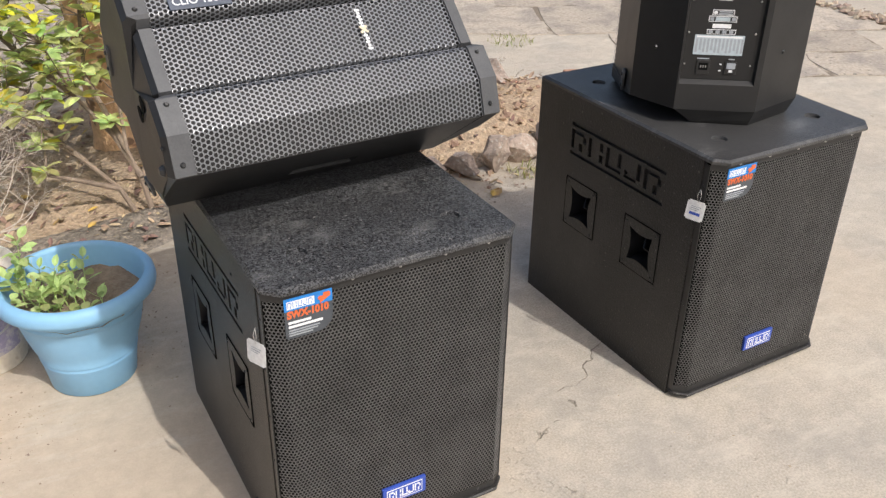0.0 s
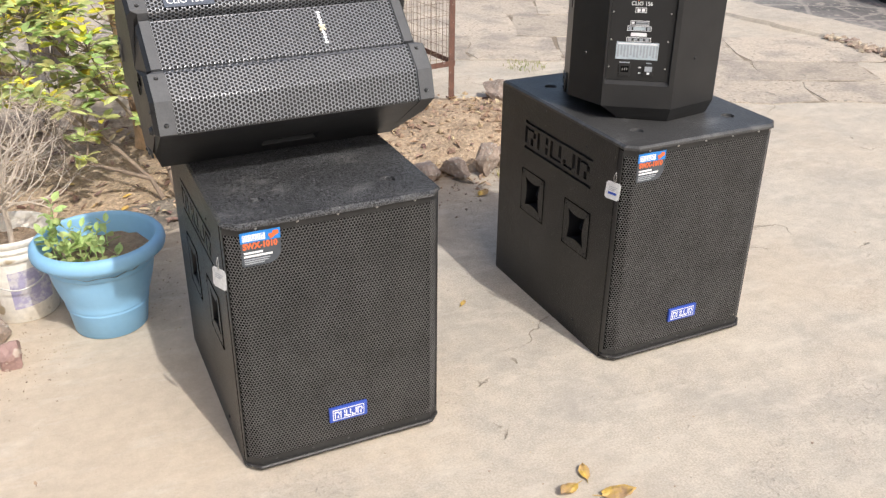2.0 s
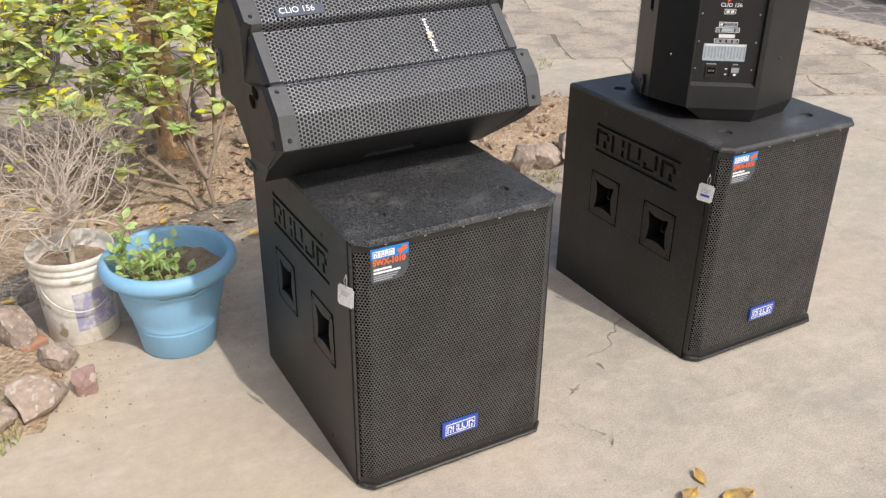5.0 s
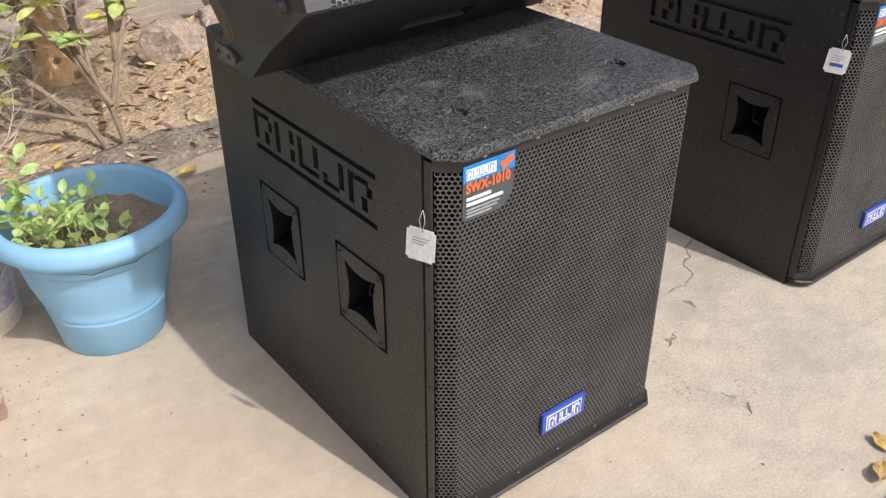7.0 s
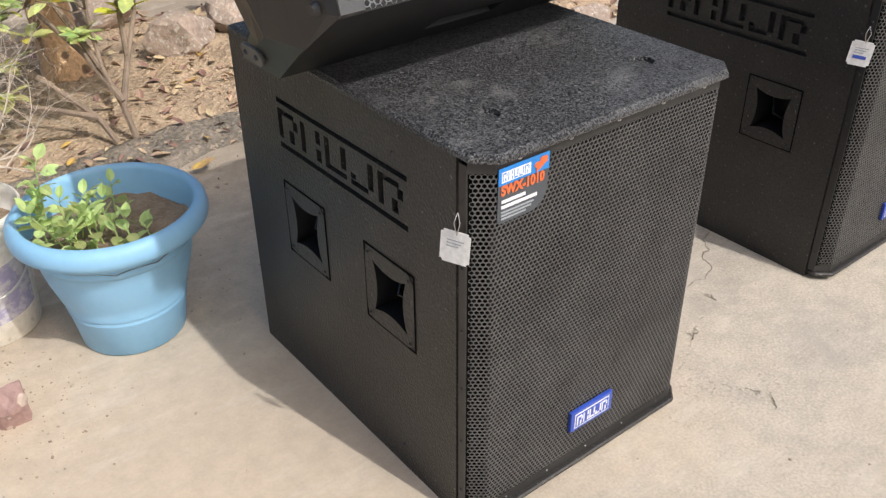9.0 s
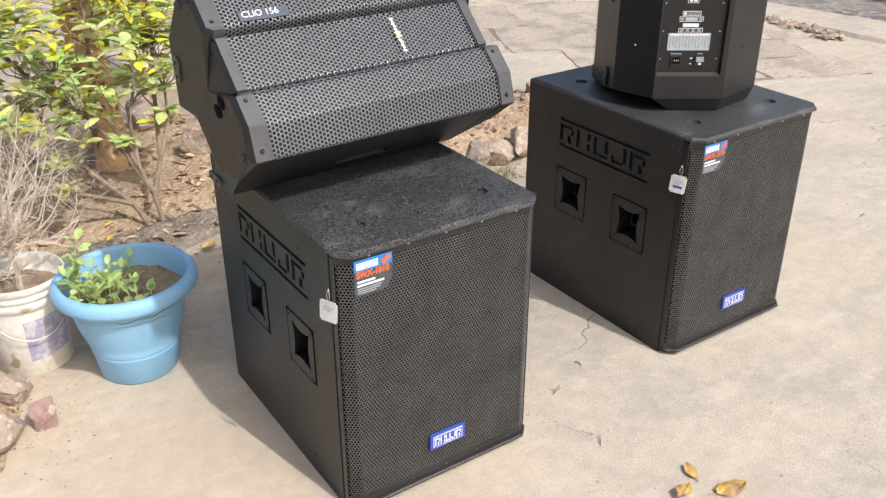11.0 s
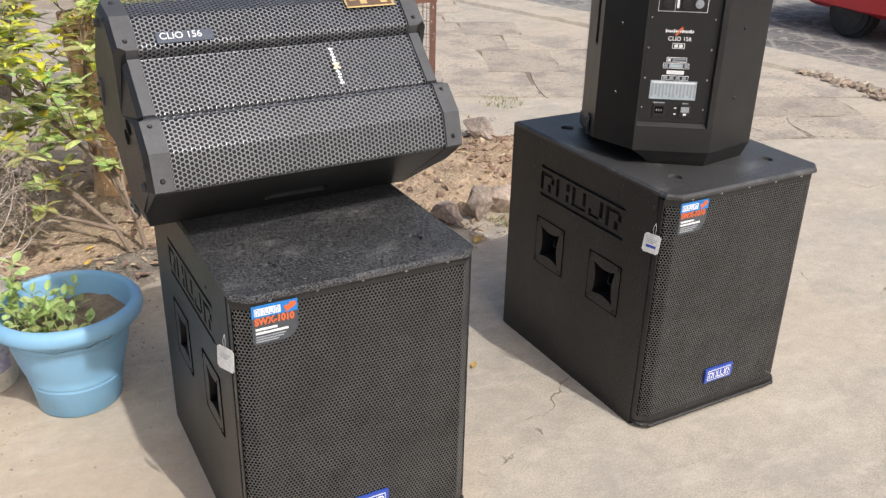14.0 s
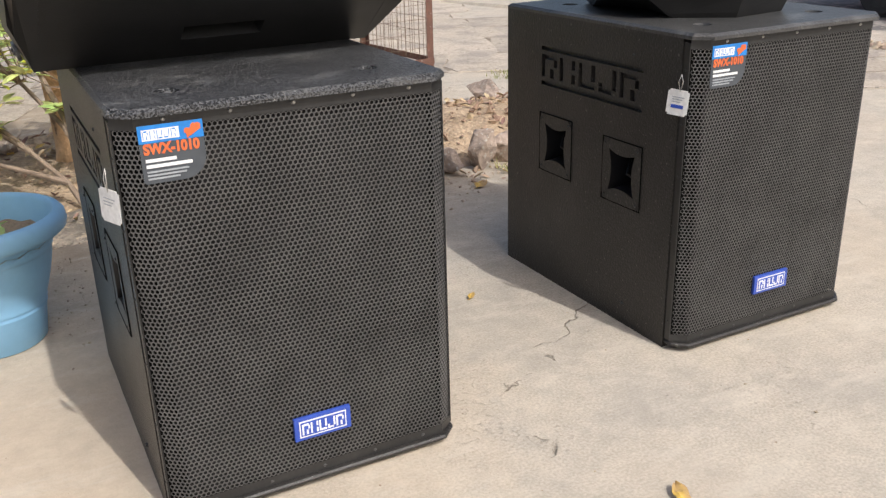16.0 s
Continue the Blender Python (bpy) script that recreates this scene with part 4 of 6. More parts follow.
def loudspeaker(notched):
    """The moulded cabinet; one end may have a notch in the slope that it can lie on."""
    spk = thing("loudspeaker", Matrix(), "black moulded plastic loudspeaker with perforated grille", "loudspeaker", "loudspeakers")
    if notched:
        # the end it stands on: flat under the panel, raised under one slope
        back = [(.199, .287), (.166, .318), (.133, .349), (.100, .380), (-.100, .380), (-.230, .258)]
        end = [(.205, .100), (.140, .120), (.070, .220), (.044, .352), (-.094, .358), (-.214, .248)]
        cut = [(.199, .287), (.166, .318), (.133, .349), (.098, .380), (-.100, .380), (-.230, .258)]
    else:
        # the other end: drawn in towards the back, with a hollow between foot and rear
        back = [(.174, .311), (.150, .333), (.125, .357), (.100, .380), (-.100, .380), (-.214, .272)]
        end = [(.208, .140), (.140, .225), (.088, .222), (0.0, .228), (-.071, .300), (-.189, .199)]
        cut = [(.174, .311), (.092, .393), (.080, .330), (-.040, .326), (-.106, .374), (-.200, .284)]
    mid = [(p[0] * .75 + q[0] * .25, p[1] * .75 + q[1] * .25) for p, q in zip(end, cut)]
    far = [(.205, .140), (.165, .205), (.115, .250), (.050, .280), (-.100, .280), (-.205, .140)]
    far_mid = [(p[0] * .75 + q[0] * .25, p[1] * .75 + q[1] * .25) for p, q in zip(far, back)]
    sunk = [(x * 0.985, y + 0.012) for x, y in FRONT]

    def small(k=0.012):
        return [(x * (1 - k / .22), y + k) for x, y in FRONT]
    sections = [(0.0, small() + end), (0.010, FRONT + mid), (0.044 if notched else 0.038, FRONT + cut), (0.0458, FRONT + (cut if not notched else back)), (0.0462, sunk + (cut if not notched else back)),
                (0.072, sunk + back), (LEN - 0.0462, sunk + back), (LEN - 0.046, FRONT + back), (LEN - 0.038, FRONT + back), (LEN - 0.010, FRONT + far_mid), (LEN, small() + far)]
    n = len(FRONT) + 6
    bm = bmesh.new()
    def waist(i, z):
        if 3 <= i <= 8:
            return z + 0.015 if z < 0.03 else z - 0.015 if z > LEN - 0.03 else z
        return z
    rings = [[(x, y, waist(i, z)) for i, (x, y) in enumerate(ps)] for z, ps in sections]

    def poly(ps):
        bm.faces.new([bm.verts.new(p) for p in ps])
    k = len(FRONT)
    for s in range(len(rings) - 1):
        lo, hi = rings[s], rings[s + 1]
        for i in range(n):
            j = (i + 1) % n
            corners = [lo[i], lo[j], hi[j], hi[i]]
            if s == 5 and i == k - 1:
                recessed_quad(bm, corners, 0.58, 0.75, 0.36, 0.61, (-0.030, -0.004, 0), 0.10)
            elif s == 5 and i == k + 3:
                recessed_quad(bm, corners, 0.02, 0.93, 0.065, 0.93, (0, -0.013, 0), 0.04)
            else:
                poly(corners)
    for ring in (rings[0], rings[-1]):
        hub = (0.0, 0.115, sum(p[2] for p in ring) / n)
        for i in range(n):
            poly([hub, ring[i], ring[(i + 1) % n]])
    bmesh.ops.remove_doubles(bm, verts=bm.verts, dist=1e-5)
    part("cabinet", bm, PLASTIC, spk)
    perforated("grille", [(x, y + 0.001) for x, y in FRONT], 0.046, LEN - 0.046, 0.0100, 0.0045, PGRILLE, spk, "bent perforated steel grille", margin=0.0)
    # end bezels with screws
    for za, zb in ((0.009, 0.048), (LEN - 0.048, LEN - 0.009)):
        vs = []
        for i, (x, y) in enumerate(FRONT):
            za2, zb2 = waist(i, za), zb if za < 0.1 else waist(i, zb)
            if za > 0.1:
                za2 = za
            vs += [(x, y - 0.0025, za2), (x, y - 0.0025, zb2), (x, y + 0.006, za2), (x, y + 0.006, zb2)]
        fs = []
        for i in range(k - 1):
            a, b = 4 * i, 4 * i + 4
            fs += [(a, b, b + 1, a + 1), (a, a + 2, b + 2, b), (a + 1, b + 1, b + 3, a + 3)]
        fs += [(0, 1, 3, 2), (4 * k - 4, 4 * k - 2, 4 * k - 1, 4 * k - 3)]
        bez = mesh("bezel", vs, fs, BEZEL, spk, "grey-black plastic end trim with screws")
        zs = (za + zb) / 2 - 0.002
        for s in (-1, 1):
            screw("screw", (s * 0.096, -0.0025, zs), (0, -1, 0), 0.0055, DARKSCREW, bez)
            nn = Vector((s * 0.48, -0.877, 0)).normalized()
            screw("screw", (s * 0.204, 0.0225, zs), nn, 0.0055, DARKSCREW, bez)
    # model plate and maker's mark on the front
    up = Matrix(((0, -1, 0, 0), (0, 0, -1, 0), (1, 0, 0, 0), (0, 0, 0, 1)))
    plate = box("name_plate", -0.111, -0.085, -0.0022, 0.001, 0.088, 0.206, SLATE, spk, "blue-grey name plate with white lettering", bevel=0.001)
    lettering("lettering", "CLIO 156", 0.0215, WHITE, plate, Matrix.Translation((-0.0895, -0.0024, 0.095)) @ up, bold=0.006)
    logo = box("maker_mark", -0.046, 0.046, 0.0135, 0.0165, 0.4525, 0.4543, WHITE, spk, "white bar mark with a pale gold cross")
    for q in range(13):
        if q not in (6, 7):
            box("bar", -0.046 + q * .0072, -0.0415 + q * .0072, 0.0128, 0.0137, 0.4485 + 0.0022 * (q % 2), 0.4575 + 0.0016 * (q % 3 == 0), WHITE, logo)
    for turn in (45, -45):
        box("cross_bar", -0.0105, 0.0105, -0.0004, 0.0006, -0.0028, 0.0028, PALEGOLD, logo, m=pose(0, 0.0126 + turn * 0.000004, 0.454, 0, turn, 0))
    # end fittings: steel rigging plate, pole socket
    for sx in (1, -1):
        if notched:
            tilt_m = pose(sx * 0.2095, 0.205, 0.058, 0, -sx * 90, 0) @ pose(0, 0, 0, 0, 0, 12)
        elif sx > 0:
            tilt_m = pose(0.120, 0.318, 0.0205, 0, 0, -43.4) @ pose(0, 0, 0, 12, 0, 0)
        else:
            tilt_m = pose(-0.122, 0.222, 0.001, 0, 0, 43.4)
        bm = bmesh.new()
        pill = [(0.0165 * e2 + 0.0155 * math.cos(w), 0.0155 * math.sin(w)) for e2, w0 in ((1, -90), (-1, 90)) for w in [radians(w0 + 22.5 * i) for i in range(9)]]
        prism(bm, pill, -0.0045, 0.002)
        bmesh.ops.bevel(bm, geom=bm.edges[:], offset=0.0012, segments=1, affect="EDGES")
        bmesh.ops.transform(bm, matrix=tilt_m, verts=bm.verts)
        fit_plate = part("rigging_plate", bm, FITTING, spk, "worn grey metal plate with two screws")
        for q in (-0.016, 0.016):
            screw("screw", tilt_m @ Vector((q, 0, -0.0045)), tilt_m.to_3x3() @ Vector((0, 0, -1)), 0.0055, DARKSCREW, fit_plate)
        screw("screw", (sx * 0.190, 0.066, 0.0), (0, 0, -1), 0.012, DARKSCREW, spk)
        screw("screw", (sx * 0.168, 0.020, 0.0), (0, 0, -1), 0.005, DARKSCREW, spk)
    for cx, cy in ((0.058, 0.062), (0.060, 0.098)):
        bm = bmesh.new()
        bmesh.ops.create_cone(bm, cap_ends=True, segments=20, radius1=0.015, radius2=0.015, depth=0.002, matrix=pose(cx, cy, 0) @ Matrix.Diagonal((1.15, 0.70, 1, 1)))
        part("socket", bm, BACKING, spk)
    for s in (-1, 1):
        for z in (0.185, 0.365):
            screw("screw", (s * 0.155, 0.328, z), Vector((s * .69, .73, 0)), 0.006, DARKSCREW, spk)
    # rear control panel
    Y = 0.3675

    def item(name, u0, u1, z0, z1, mat, parent, lift=0.0008, label="", bev=0.0):
        return box(name, 0.101 - u1, 0.101 - u0, Y - 0.0005, Y + lift, z0, z1, mat, parent, label, bev)
    panel = item("control_panel", 0.008, 0.178, 0.121, 0.640, PANEL, spk, 0.0012, "black control panel with white markings")
    Y += 0.0012
    for z in (0.158, 0.236, 0.314, 0.390, 0.468, 0.546):
        for u in (0.014, 0.172):
            screw("screw", (0.101 - u, Y, z), (0, 1, 0), 0.0028, CHROME, panel)
    soc = item("mains_socket", 0.043, 0.075, 0.134, 0.169, PLASTIC, panel, 0.004, "", 0.001)
    item("inlet", 0.048, 0.070, 0.145, 0.163, BACKING, soc, 0.0046)
    for q in (0.053, 0.059, 0.065):
        item("pin", q - .001, q + .001, 0.151, 0.157, CHROME, soc, 0.0052)
    sw = item("power_switch", 0.111, 0.140, 0.136, 0.167, PLASTIC, panel, 0.004, "", 0.001)
    item("rocker", 0.115, 0.136, 0.150, 0.164, GREYP, sw, 0.006)
    item("rocker_mark", 0.122, 0.130, 0.141, 0.147, WHITE, sw, 0.0046)
    item("print_line", 0.043, 0.072, 0.171, 0.174, GREYP, panel)
    item("print_line", 0.118, 0.133, 0.171, 0.174, GREYP, panel)
    item("print_line", 0.098, 0.104, 0.158, 0.161, WHITE, panel)
    item("print_line", 0.098, 0.104, 0.142, 0.145, WHITE, panel)
    tab = item("spec_table", 0.030, 0.148, 0.182, 0.231, PALEBLUE, panel)
    for q in range(13):
        item("column", 0.0335 + q * .009, 0.0385 + q * .009, 0.188 + .006 * (q % 3 == 1), 0.222, GREYP, tab, 0.0012)
    item("heading", 0.034, 0.144, 0.2245, 0.2285, WHITE, tab, 0.0012)

    def outlined(u0, u1, z0, z1):
        fr = item("box_print", u0, u1, z0, z1, WHITE, panel, 0.0006)
        item("box_field", u0 + .0015, u1 - .0015, z0 + .0015, z1 - .0015, PANEL, fr, 0.0011)
        return fr
    fr = outlined(0.056, 0.124, 0.233, 0.245)
    for q in range(4):
        item("icon", 0.060 + q * .016, 0.070 + q * .016, 0.2355, 0.2425, GREYP, fr, 0.0016)
    item("serial_label", 0.067, 0.111, 0.248, 0.258, WHITE, panel)
    fr = outlined(0.056, 0.122, 0.263, 0.277)
    item("icon", 0.059, 0.068, 0.266, 0.274, GREYP, fr, 0.0016)
    item("icon", 0.110, 0.119, 0.266, 0.274, GREYP, fr, 0.0016)
    item("icon", 0.072, 0.106, 0.2655, 0.2745, PALEBLUE, fr, 0.0016)
    fr = outlined(0.063, 0.114, 0.279, 0.292)
    item("icon", 0.066, 0.074, 0.282, 0.289, WHITE, fr, 0.0016)
    item("icon", 0.078, 0.110, 0.286, 0.289, GREYP, fr, 0.0016)
    item("icon", 0.078, 0.110, 0.2815, 0.284, GREYP, fr, 0.0016)
    fr = outlined(0.073, 0.104, 0.314, 0.328)
    item("icon", 0.078, 0.087, 0.317, 0.325, WHITE, fr, 0.0016)
    item("icon", 0.090, 0.099, 0.317, 0.325, WHITE, fr, 0.0016)
    rear = Matrix(((-1, 0, 0, 0), (0, 0, 1, 0), (0, 1, 0, 0), (0, 0, 0, 1)))
    lettering("lettering", "CLIO 156", 0.0145, WHITE, panel, Matrix.Translation((0.101 - 0.060, Y + 0.0006, 0.3315)) @ rear, bold=0.012)
    mk = item("maker_mark", 0.052, 0.122, 0.3560, 0.3576, WHITE, panel)
    for q in range(14):
        item("bar", 0.052 + q * .0051, 0.0553 + q * .0051, 0.3538 + 0.001 * (q % 2), 0.3606 + 0.0016 * (q % 4 == 0), WHITE, mk, 0.0011)
    for q, lift in ((-1, 0.0), (1, 0.00008)):
        bm = bmesh.new()
        add_box(bm, -0.0065, 0.0065, -0.0004, 0.0006 + lift, -0.0024, 0.0024, Matrix.Translation((0.101 - 0.086 + q * 0.0035, Y + 0.0012, 0.358 - q * 0.0055)) @ pose(0, 0, 0, 0, 42, 0))
        part("cross_bar", bm, ORANGE, mk)
    fr = outlined(0.027, 0.149, 0.406, 0.446)
    for u in (0.048, 0.094, 0.127):
        bm = bmesh.new()
        bmesh.ops.create_cone(bm, cap_ends=True, segments=20, radius1=0.0115, radius2=0.0105, depth=0.006, matrix=pose(0.101 - u, Y + 0.003, 0.427, -90))
        bmesh.ops.create_cone(bm, cap_ends=True, segments=12, radius1=0.004, radius2=0.004, depth=0.003, matrix=pose(0.101 - u, Y + 0.0065, 0.427, -90))
        part("connector", bm, GREYP if u > 0.12 else PLASTIC, fr)
    item("divider", 0.0675, 0.0685, 0.407, 0.445, WHITE, fr, 0.0016)
    item("print_line", 0.072, 0.078, 0.415, 0.438, WHITE, fr, 0.0016)
    fr = outlined(0.027, 0.149, 0.450, 0.540)
    for u in (0.050, 0.090, 0.128):
        bm = bmesh.new()
        bmesh.ops.create_cone(bm, cap_ends=True, segments=16, radius1=0.009, radius2=0.007, depth=0.012, matrix=pose(0.101 - u, Y + 0.006, 0.480, -90))
        part("knob", bm, GREYP, fr)
    return spk


SPEAKER = loudspeaker(True)
# the upright one turns its back; the wedge lies on its side with the grille facing up and forward
WEDGE_TILT = 45.0
up_m = pose(0, 0, 0, 0, 0, -34.0 + 180)
P_CORNER = Vector((1.703, 1.542, SUB_H))


def wedge_pose(cx, cy, cz, tilt, yaw):
    """Local z runs along the cabinet top of the sub; the front leans back by tilt from the ground."""
    e = Vector((0, math.cos(radians(tilt)), math.sin(radians(tilt))))
    f = Vector((0, -math.sin(radians(tilt)), math.cos(radians(tilt))))
    cols = [-e, -f, Vector((1, 0, 0))]
    m = Matrix((cols[0], cols[1], cols[2])).transposed().to_4x4()
    return pose(cx, cy, cz, 0, 0, yaw) @ m


WEDGE = loudspeaker(False)
WEDGE.matrix_world = wedge_pose(0.352, 1.634, 1.0475, WEDGE_TILT, 1.6)
tagged(WEDGE, "black plastic loudspeaker lying tilted on its side, grille upwards")
back_mid = up_m @ Vector((0, 0.380, 0))
SPEAKER.matrix_world = Matrix.Translation(P_CORNER - back_mid) @ up_m
tagged(SPEAKER, "black plastic loudspeaker standing upright, control panel on its back")


def on_wedge_sticker():
    at = pose(-0.162, -0.004, 0.575)
    # bent over the edge of the grille
    cols = [(0.030, -0.0005), (0.0, -0.0005), (-0.066, 0.0355)]
    z0, z1 = -0.058, 0.062
    vs, fs = [], []
    for x, y in cols:
        vs += [(x, y, z0 + x * 0.12), (x, y, z1 + x * 0.12)]
    fs = [(0, 1, 3, 2), (2, 3, 5, 4)]
    sheet = mesh("sticker", [(x, y, z) for x, y, z in vs] + [(x, y + 0.0006, z) for x, y, z in vs], fs + [(a + 6, d + 6, c + 6, b + 6) for a, b, c, d in fs], GOLD, WEDGE, "gold and brown paper sticker")
    sheet.matrix_local = at
    box("print_field", 0.002, 0.026, -0.0014, -0.0008, z0 + 0.006, z1 - 0.004, BROWN, sheet)
    for k in range(4):
        box("print_bar", 0.008, 0.012 + 0.01 * (k % 2), -0.0020, -0.0012, z0 + 0.014 + k * 0.025, z0 + 0.030 + k * 0.025, GOLD, sheet)
    n = Matrix.Translation((-0.033, 0.0165, 0)) @ pose(0, 0, 0, 0, 0, -28.6)
    box("print_field", -0.034, 0.030, -0.0012, -0.0006, z0 + 0.004, z1 - 0.008, BROWN, sheet, m=n)
    for k in range(5):
        box("print_bar", -0.026 + 0.012 * (k % 2), 0.020, -0.0018, -0.001, z0 + 0.010 + k * 0.020, z0 + 0.022 + k * 0.020, GOLD, sheet, m=n)


on_wedge_sticker()


# ---- stones ----
def stone(name, x, y, z, size, seed, mat, label, turn=0.0, blocky=0.35, group="", rough=0.09, sink=0.25, kind=""):
    """A broken stone: a chipped, noise-worn block that sits a little in the ground."""
    bm = bmesh.new()
    bmesh.ops.create_icosphere(bm, subdivisions=3, radius=1)
    rnd = random.Random(seed)
    planes = []
    for _ in range(15):
        d = Vector((rnd.uniform(-1, 1), rnd.uniform(-1, 1), rnd.uniform(-0.8, 1))).normalized()
        planes.append((d, rnd.uniform(0.50, 0.74)))
    for v in bm.verts:
        p = v.co.copy()
        m = max(abs(p.x), abs(p.y), abs(p.z))
        p = p.lerp(p / m * 0.85, blocky)
        for d, k in planes:
            over = p.dot(d) - k
            if over > 0:
                p -= d * over
        p += p.normalized() * rough * (noise.noise(p * 2.3 + Vector((seed * 3.1, 0, 0))) + 0.5 * noise.noise(p * 6 + Vector((0, seed, 0))))
        v.co = Vector((p.x * size[0], p.y * size[1], p.z * size[2])) * 0.70
    lo = min(v.co.z for v in bm.verts)
    ob = part(name, bm, mat)
    ob.matrix_world = pose(x, y, z - lo * (1 - sink), 0, 0, turn)
    return tagged(ob, label, "stone", group, kind)


ROCKS = [
    ("rock", -0.205, 2.06, 0.0, (0.155, 0.12, 0.105), 3, STONE, "large pale pinkish rock edging the flower bed", 20),
    ("rock", -0.085, 2.10, 0.0, (0.075, 0.062, 0.10), 8, RED_STONE, "small square dark red stone standing on the cement", 15),
    ("rock", -0.132, 2.275, 0.0, (0.13, 0.11, 0.08), 5, STONE, "low pale rock beside the white bucket", 70),
    ("rock", -0.245, 2.45, 0.0, (0.15, 0.12, 0.16), 11, STONE, "upright pale rock edging the flower bed", -30),
    ("rock", -0.360, 2.02, 0.0, (0.16, 0.12, 0.10), 14, STONE, "pale rock edging the flower bed", -10),
    ("rock", -0.36, 2.62, 0.0, (0.16, 0.14, 0.12), 21, STONE, "pale rock beside dry twigs", 40),
]
for r in ROCKS:
    stone(*r[:8], turn=r[8], blocky=0.85 if r[5] == 8 else 0.4, group="rocks round the bed", sink=0.30)
bk = box("brick", -0.045, 0.045, -0.035, 0.035, 0.0, 0.045, BRICK, None, "", bevel=0.008)
bk.matrix_world = pose(-0.200, 2.395, 0.0, 0, 0, 25)
tagged(bk, "worn orange brick end set in the bed edge", "brick")

KERB_STONES = [
    (1.66, 2.93, (0.20, 0.11, 0.075), 31), (1.80, 2.90, (0.16, 0.10, 0.085), 32), (1.93, 2.875, (0.12, 0.09, 0.145), 33), (2.06, 2.92, (0.16, 0.11, 0.11), 34),
    (2.24, 2.93, (0.20, 0.14, 0.12), 35), (1.50, 2.95, (0.18, 0.12, 0.08), 36), (1.34, 3.02, (0.16, 0.12, 0.07), 37), (2.42, 2.98, (0.2, 0.14, 0.12), 38),
]
for i, (x, y, s, seed) in enumerate(KERB_STONES):
    stone("kerb_stone", x, y, 0.0, s, seed, STONE, "rough grey-brown stone along the edge of the soil bed", seed * 37, group="kerb stones", sink=0.1)
BACK_ROCKS = [
    (1.03, 3.72, (0.26, 0.18, 0.17), 41), (1.27, 3.80, (0.28, 0.20, 0.20), 42), (1.42, 4.05, (0.30, 0.22, 0.22), 43), (1.62, 4.00, (0.26, 0.2, 0.16), 44),
    (0.92, 4.22, (0.22, 0.2, 0.16), 45), (1.85, 3.98, (0.28, 0.2, 0.14), 46), (2.05, 4.02, (0.2, 0.16, 0.12), 47), (2.47, 3.74, (0.13, 0.40, 0.11), 48),
    (0.30, 4.15, (0.22, 0.18, 0.12), 50), (0.05, 4.2, (0.25, 0.2, 0.13), 51),
]
for x, y, s, seed in BACK_ROCKS:
    stone("rock", x, y, 0.0, s, seed, STONE, "long grey broken slab lying by the soil mound" if seed == 48 else "pale broken rock lying at the back of the bed", -12 if seed == 48 else seed * 53, group="rocks behind the bed", sink=0.15)
for x, y, s, t in ((2.53, 3.52, 0.09, 75), (2.85, 3.55, 0.10, 70)):
    b = box("brick", -s, s, -0.05, 0.05, 0, 0.065, BRICK, None, "", bevel=0.008)
    b.matrix_world = pose(x, y, 0.002, 0, 0, t)
    tagged(b, "weathered orange brick lying by the soil mound", "brick", "loose bricks")


# ---- soil bed ----
def lerp_line(pts, x):
    return float(np.interp(x, [p[0] for p in pts], [p[1] for p in pts]))


BED_FRONT = [(-3, 2.7), (-0.9, 2.72), (-0.3, 2.84), (0.1, 3.06), (0.75, 3.16), (1.3, 3.06), (1.7, 2.93), (2.2, 2.93), (2.7, 3.05), (3.0, 3.4)]
BED_BACK = [(-3, 4.3), (0, 4.35), (0.9, 4.4), (1.6, 4.15), (2.2, 4.0), (2.6, 3.85), (3.0, 3.5)]


def bed_height(x, y):
    f, b = lerp_line(BED_FRONT, x), lerp_line(BED_BACK, x)
    e = min(1.0, max(-0.4, min(y - f, b - y, (2.95 - x)) / 0.16))
    n = noise.noise(Vector((x * 3.1, y * 3.1, 0))) * 0.022 + noise.noise(Vector((x * 11, y * 11, 3))) * 0.012 + noise.noise(Vector((x * 30, y * 30, 7))) * 0.006
    mound = 0.10 * math.exp(-((x - 2.15) / 0.55) ** 2 - ((y - 3.35) / 0.32) ** 2) + 0.05 * math.exp(-((x - 1.35) / 0.4) ** 2 - ((y - 3.7) / 0.35) ** 2)
    return (0.030 + mound + n) * max(e, 0) + 0.028 * min(e, 0)


def sheet_mesh(name, x0, x1, y0, y1, step, fn, mat, label, cat):
    nx, ny = int((x1 - x0) / step) + 1, int((y1 - y0) / step) + 1
    vs = [(x0 + i * step, y0 + j * step, fn(x0 + i * step, y0 + j * step)) for j in range(ny) for i in range(nx)]
    fs = [(j * nx + i, j * nx + i + 1, (j + 1) * nx + i + 1, (j + 1) * nx + i) for j in range(ny - 1) for i in range(nx - 1)]
    ob = mesh(name, vs, fs, mat, smooth=True)
    return tagged(ob, label, cat, kind="structure")


sheet_mesh("soil_bed", -2.4, 3.1, 2.6, 4.5, 0.028, bed_height, SOIL, "dry brown soil of the flower bed with a low mound", "soil")


def corner_height(x, y):
    e = min(1.0, max(-0.4, min(-0.17 - x + 0.05 * math.sin(y * 9), y - 1.95 + 0.3 * (x + 0.2), 2.8 - y) / 0.1))
    n = noise.noise(Vector((x * 9, y * 9, 11))) * 0.012 + noise.noise(Vector((x * 28, y * 28, 5))) * 0.006
    return (0.035 + n) * max(e, 0) + 0.028 * min(e, 0)


sheet_mesh("soil_corner", -2.0, -0.05, 1.7, 2.9, 0.025, corner_height, SOIL, "damp brown soil patch behind edging rocks", "soil")


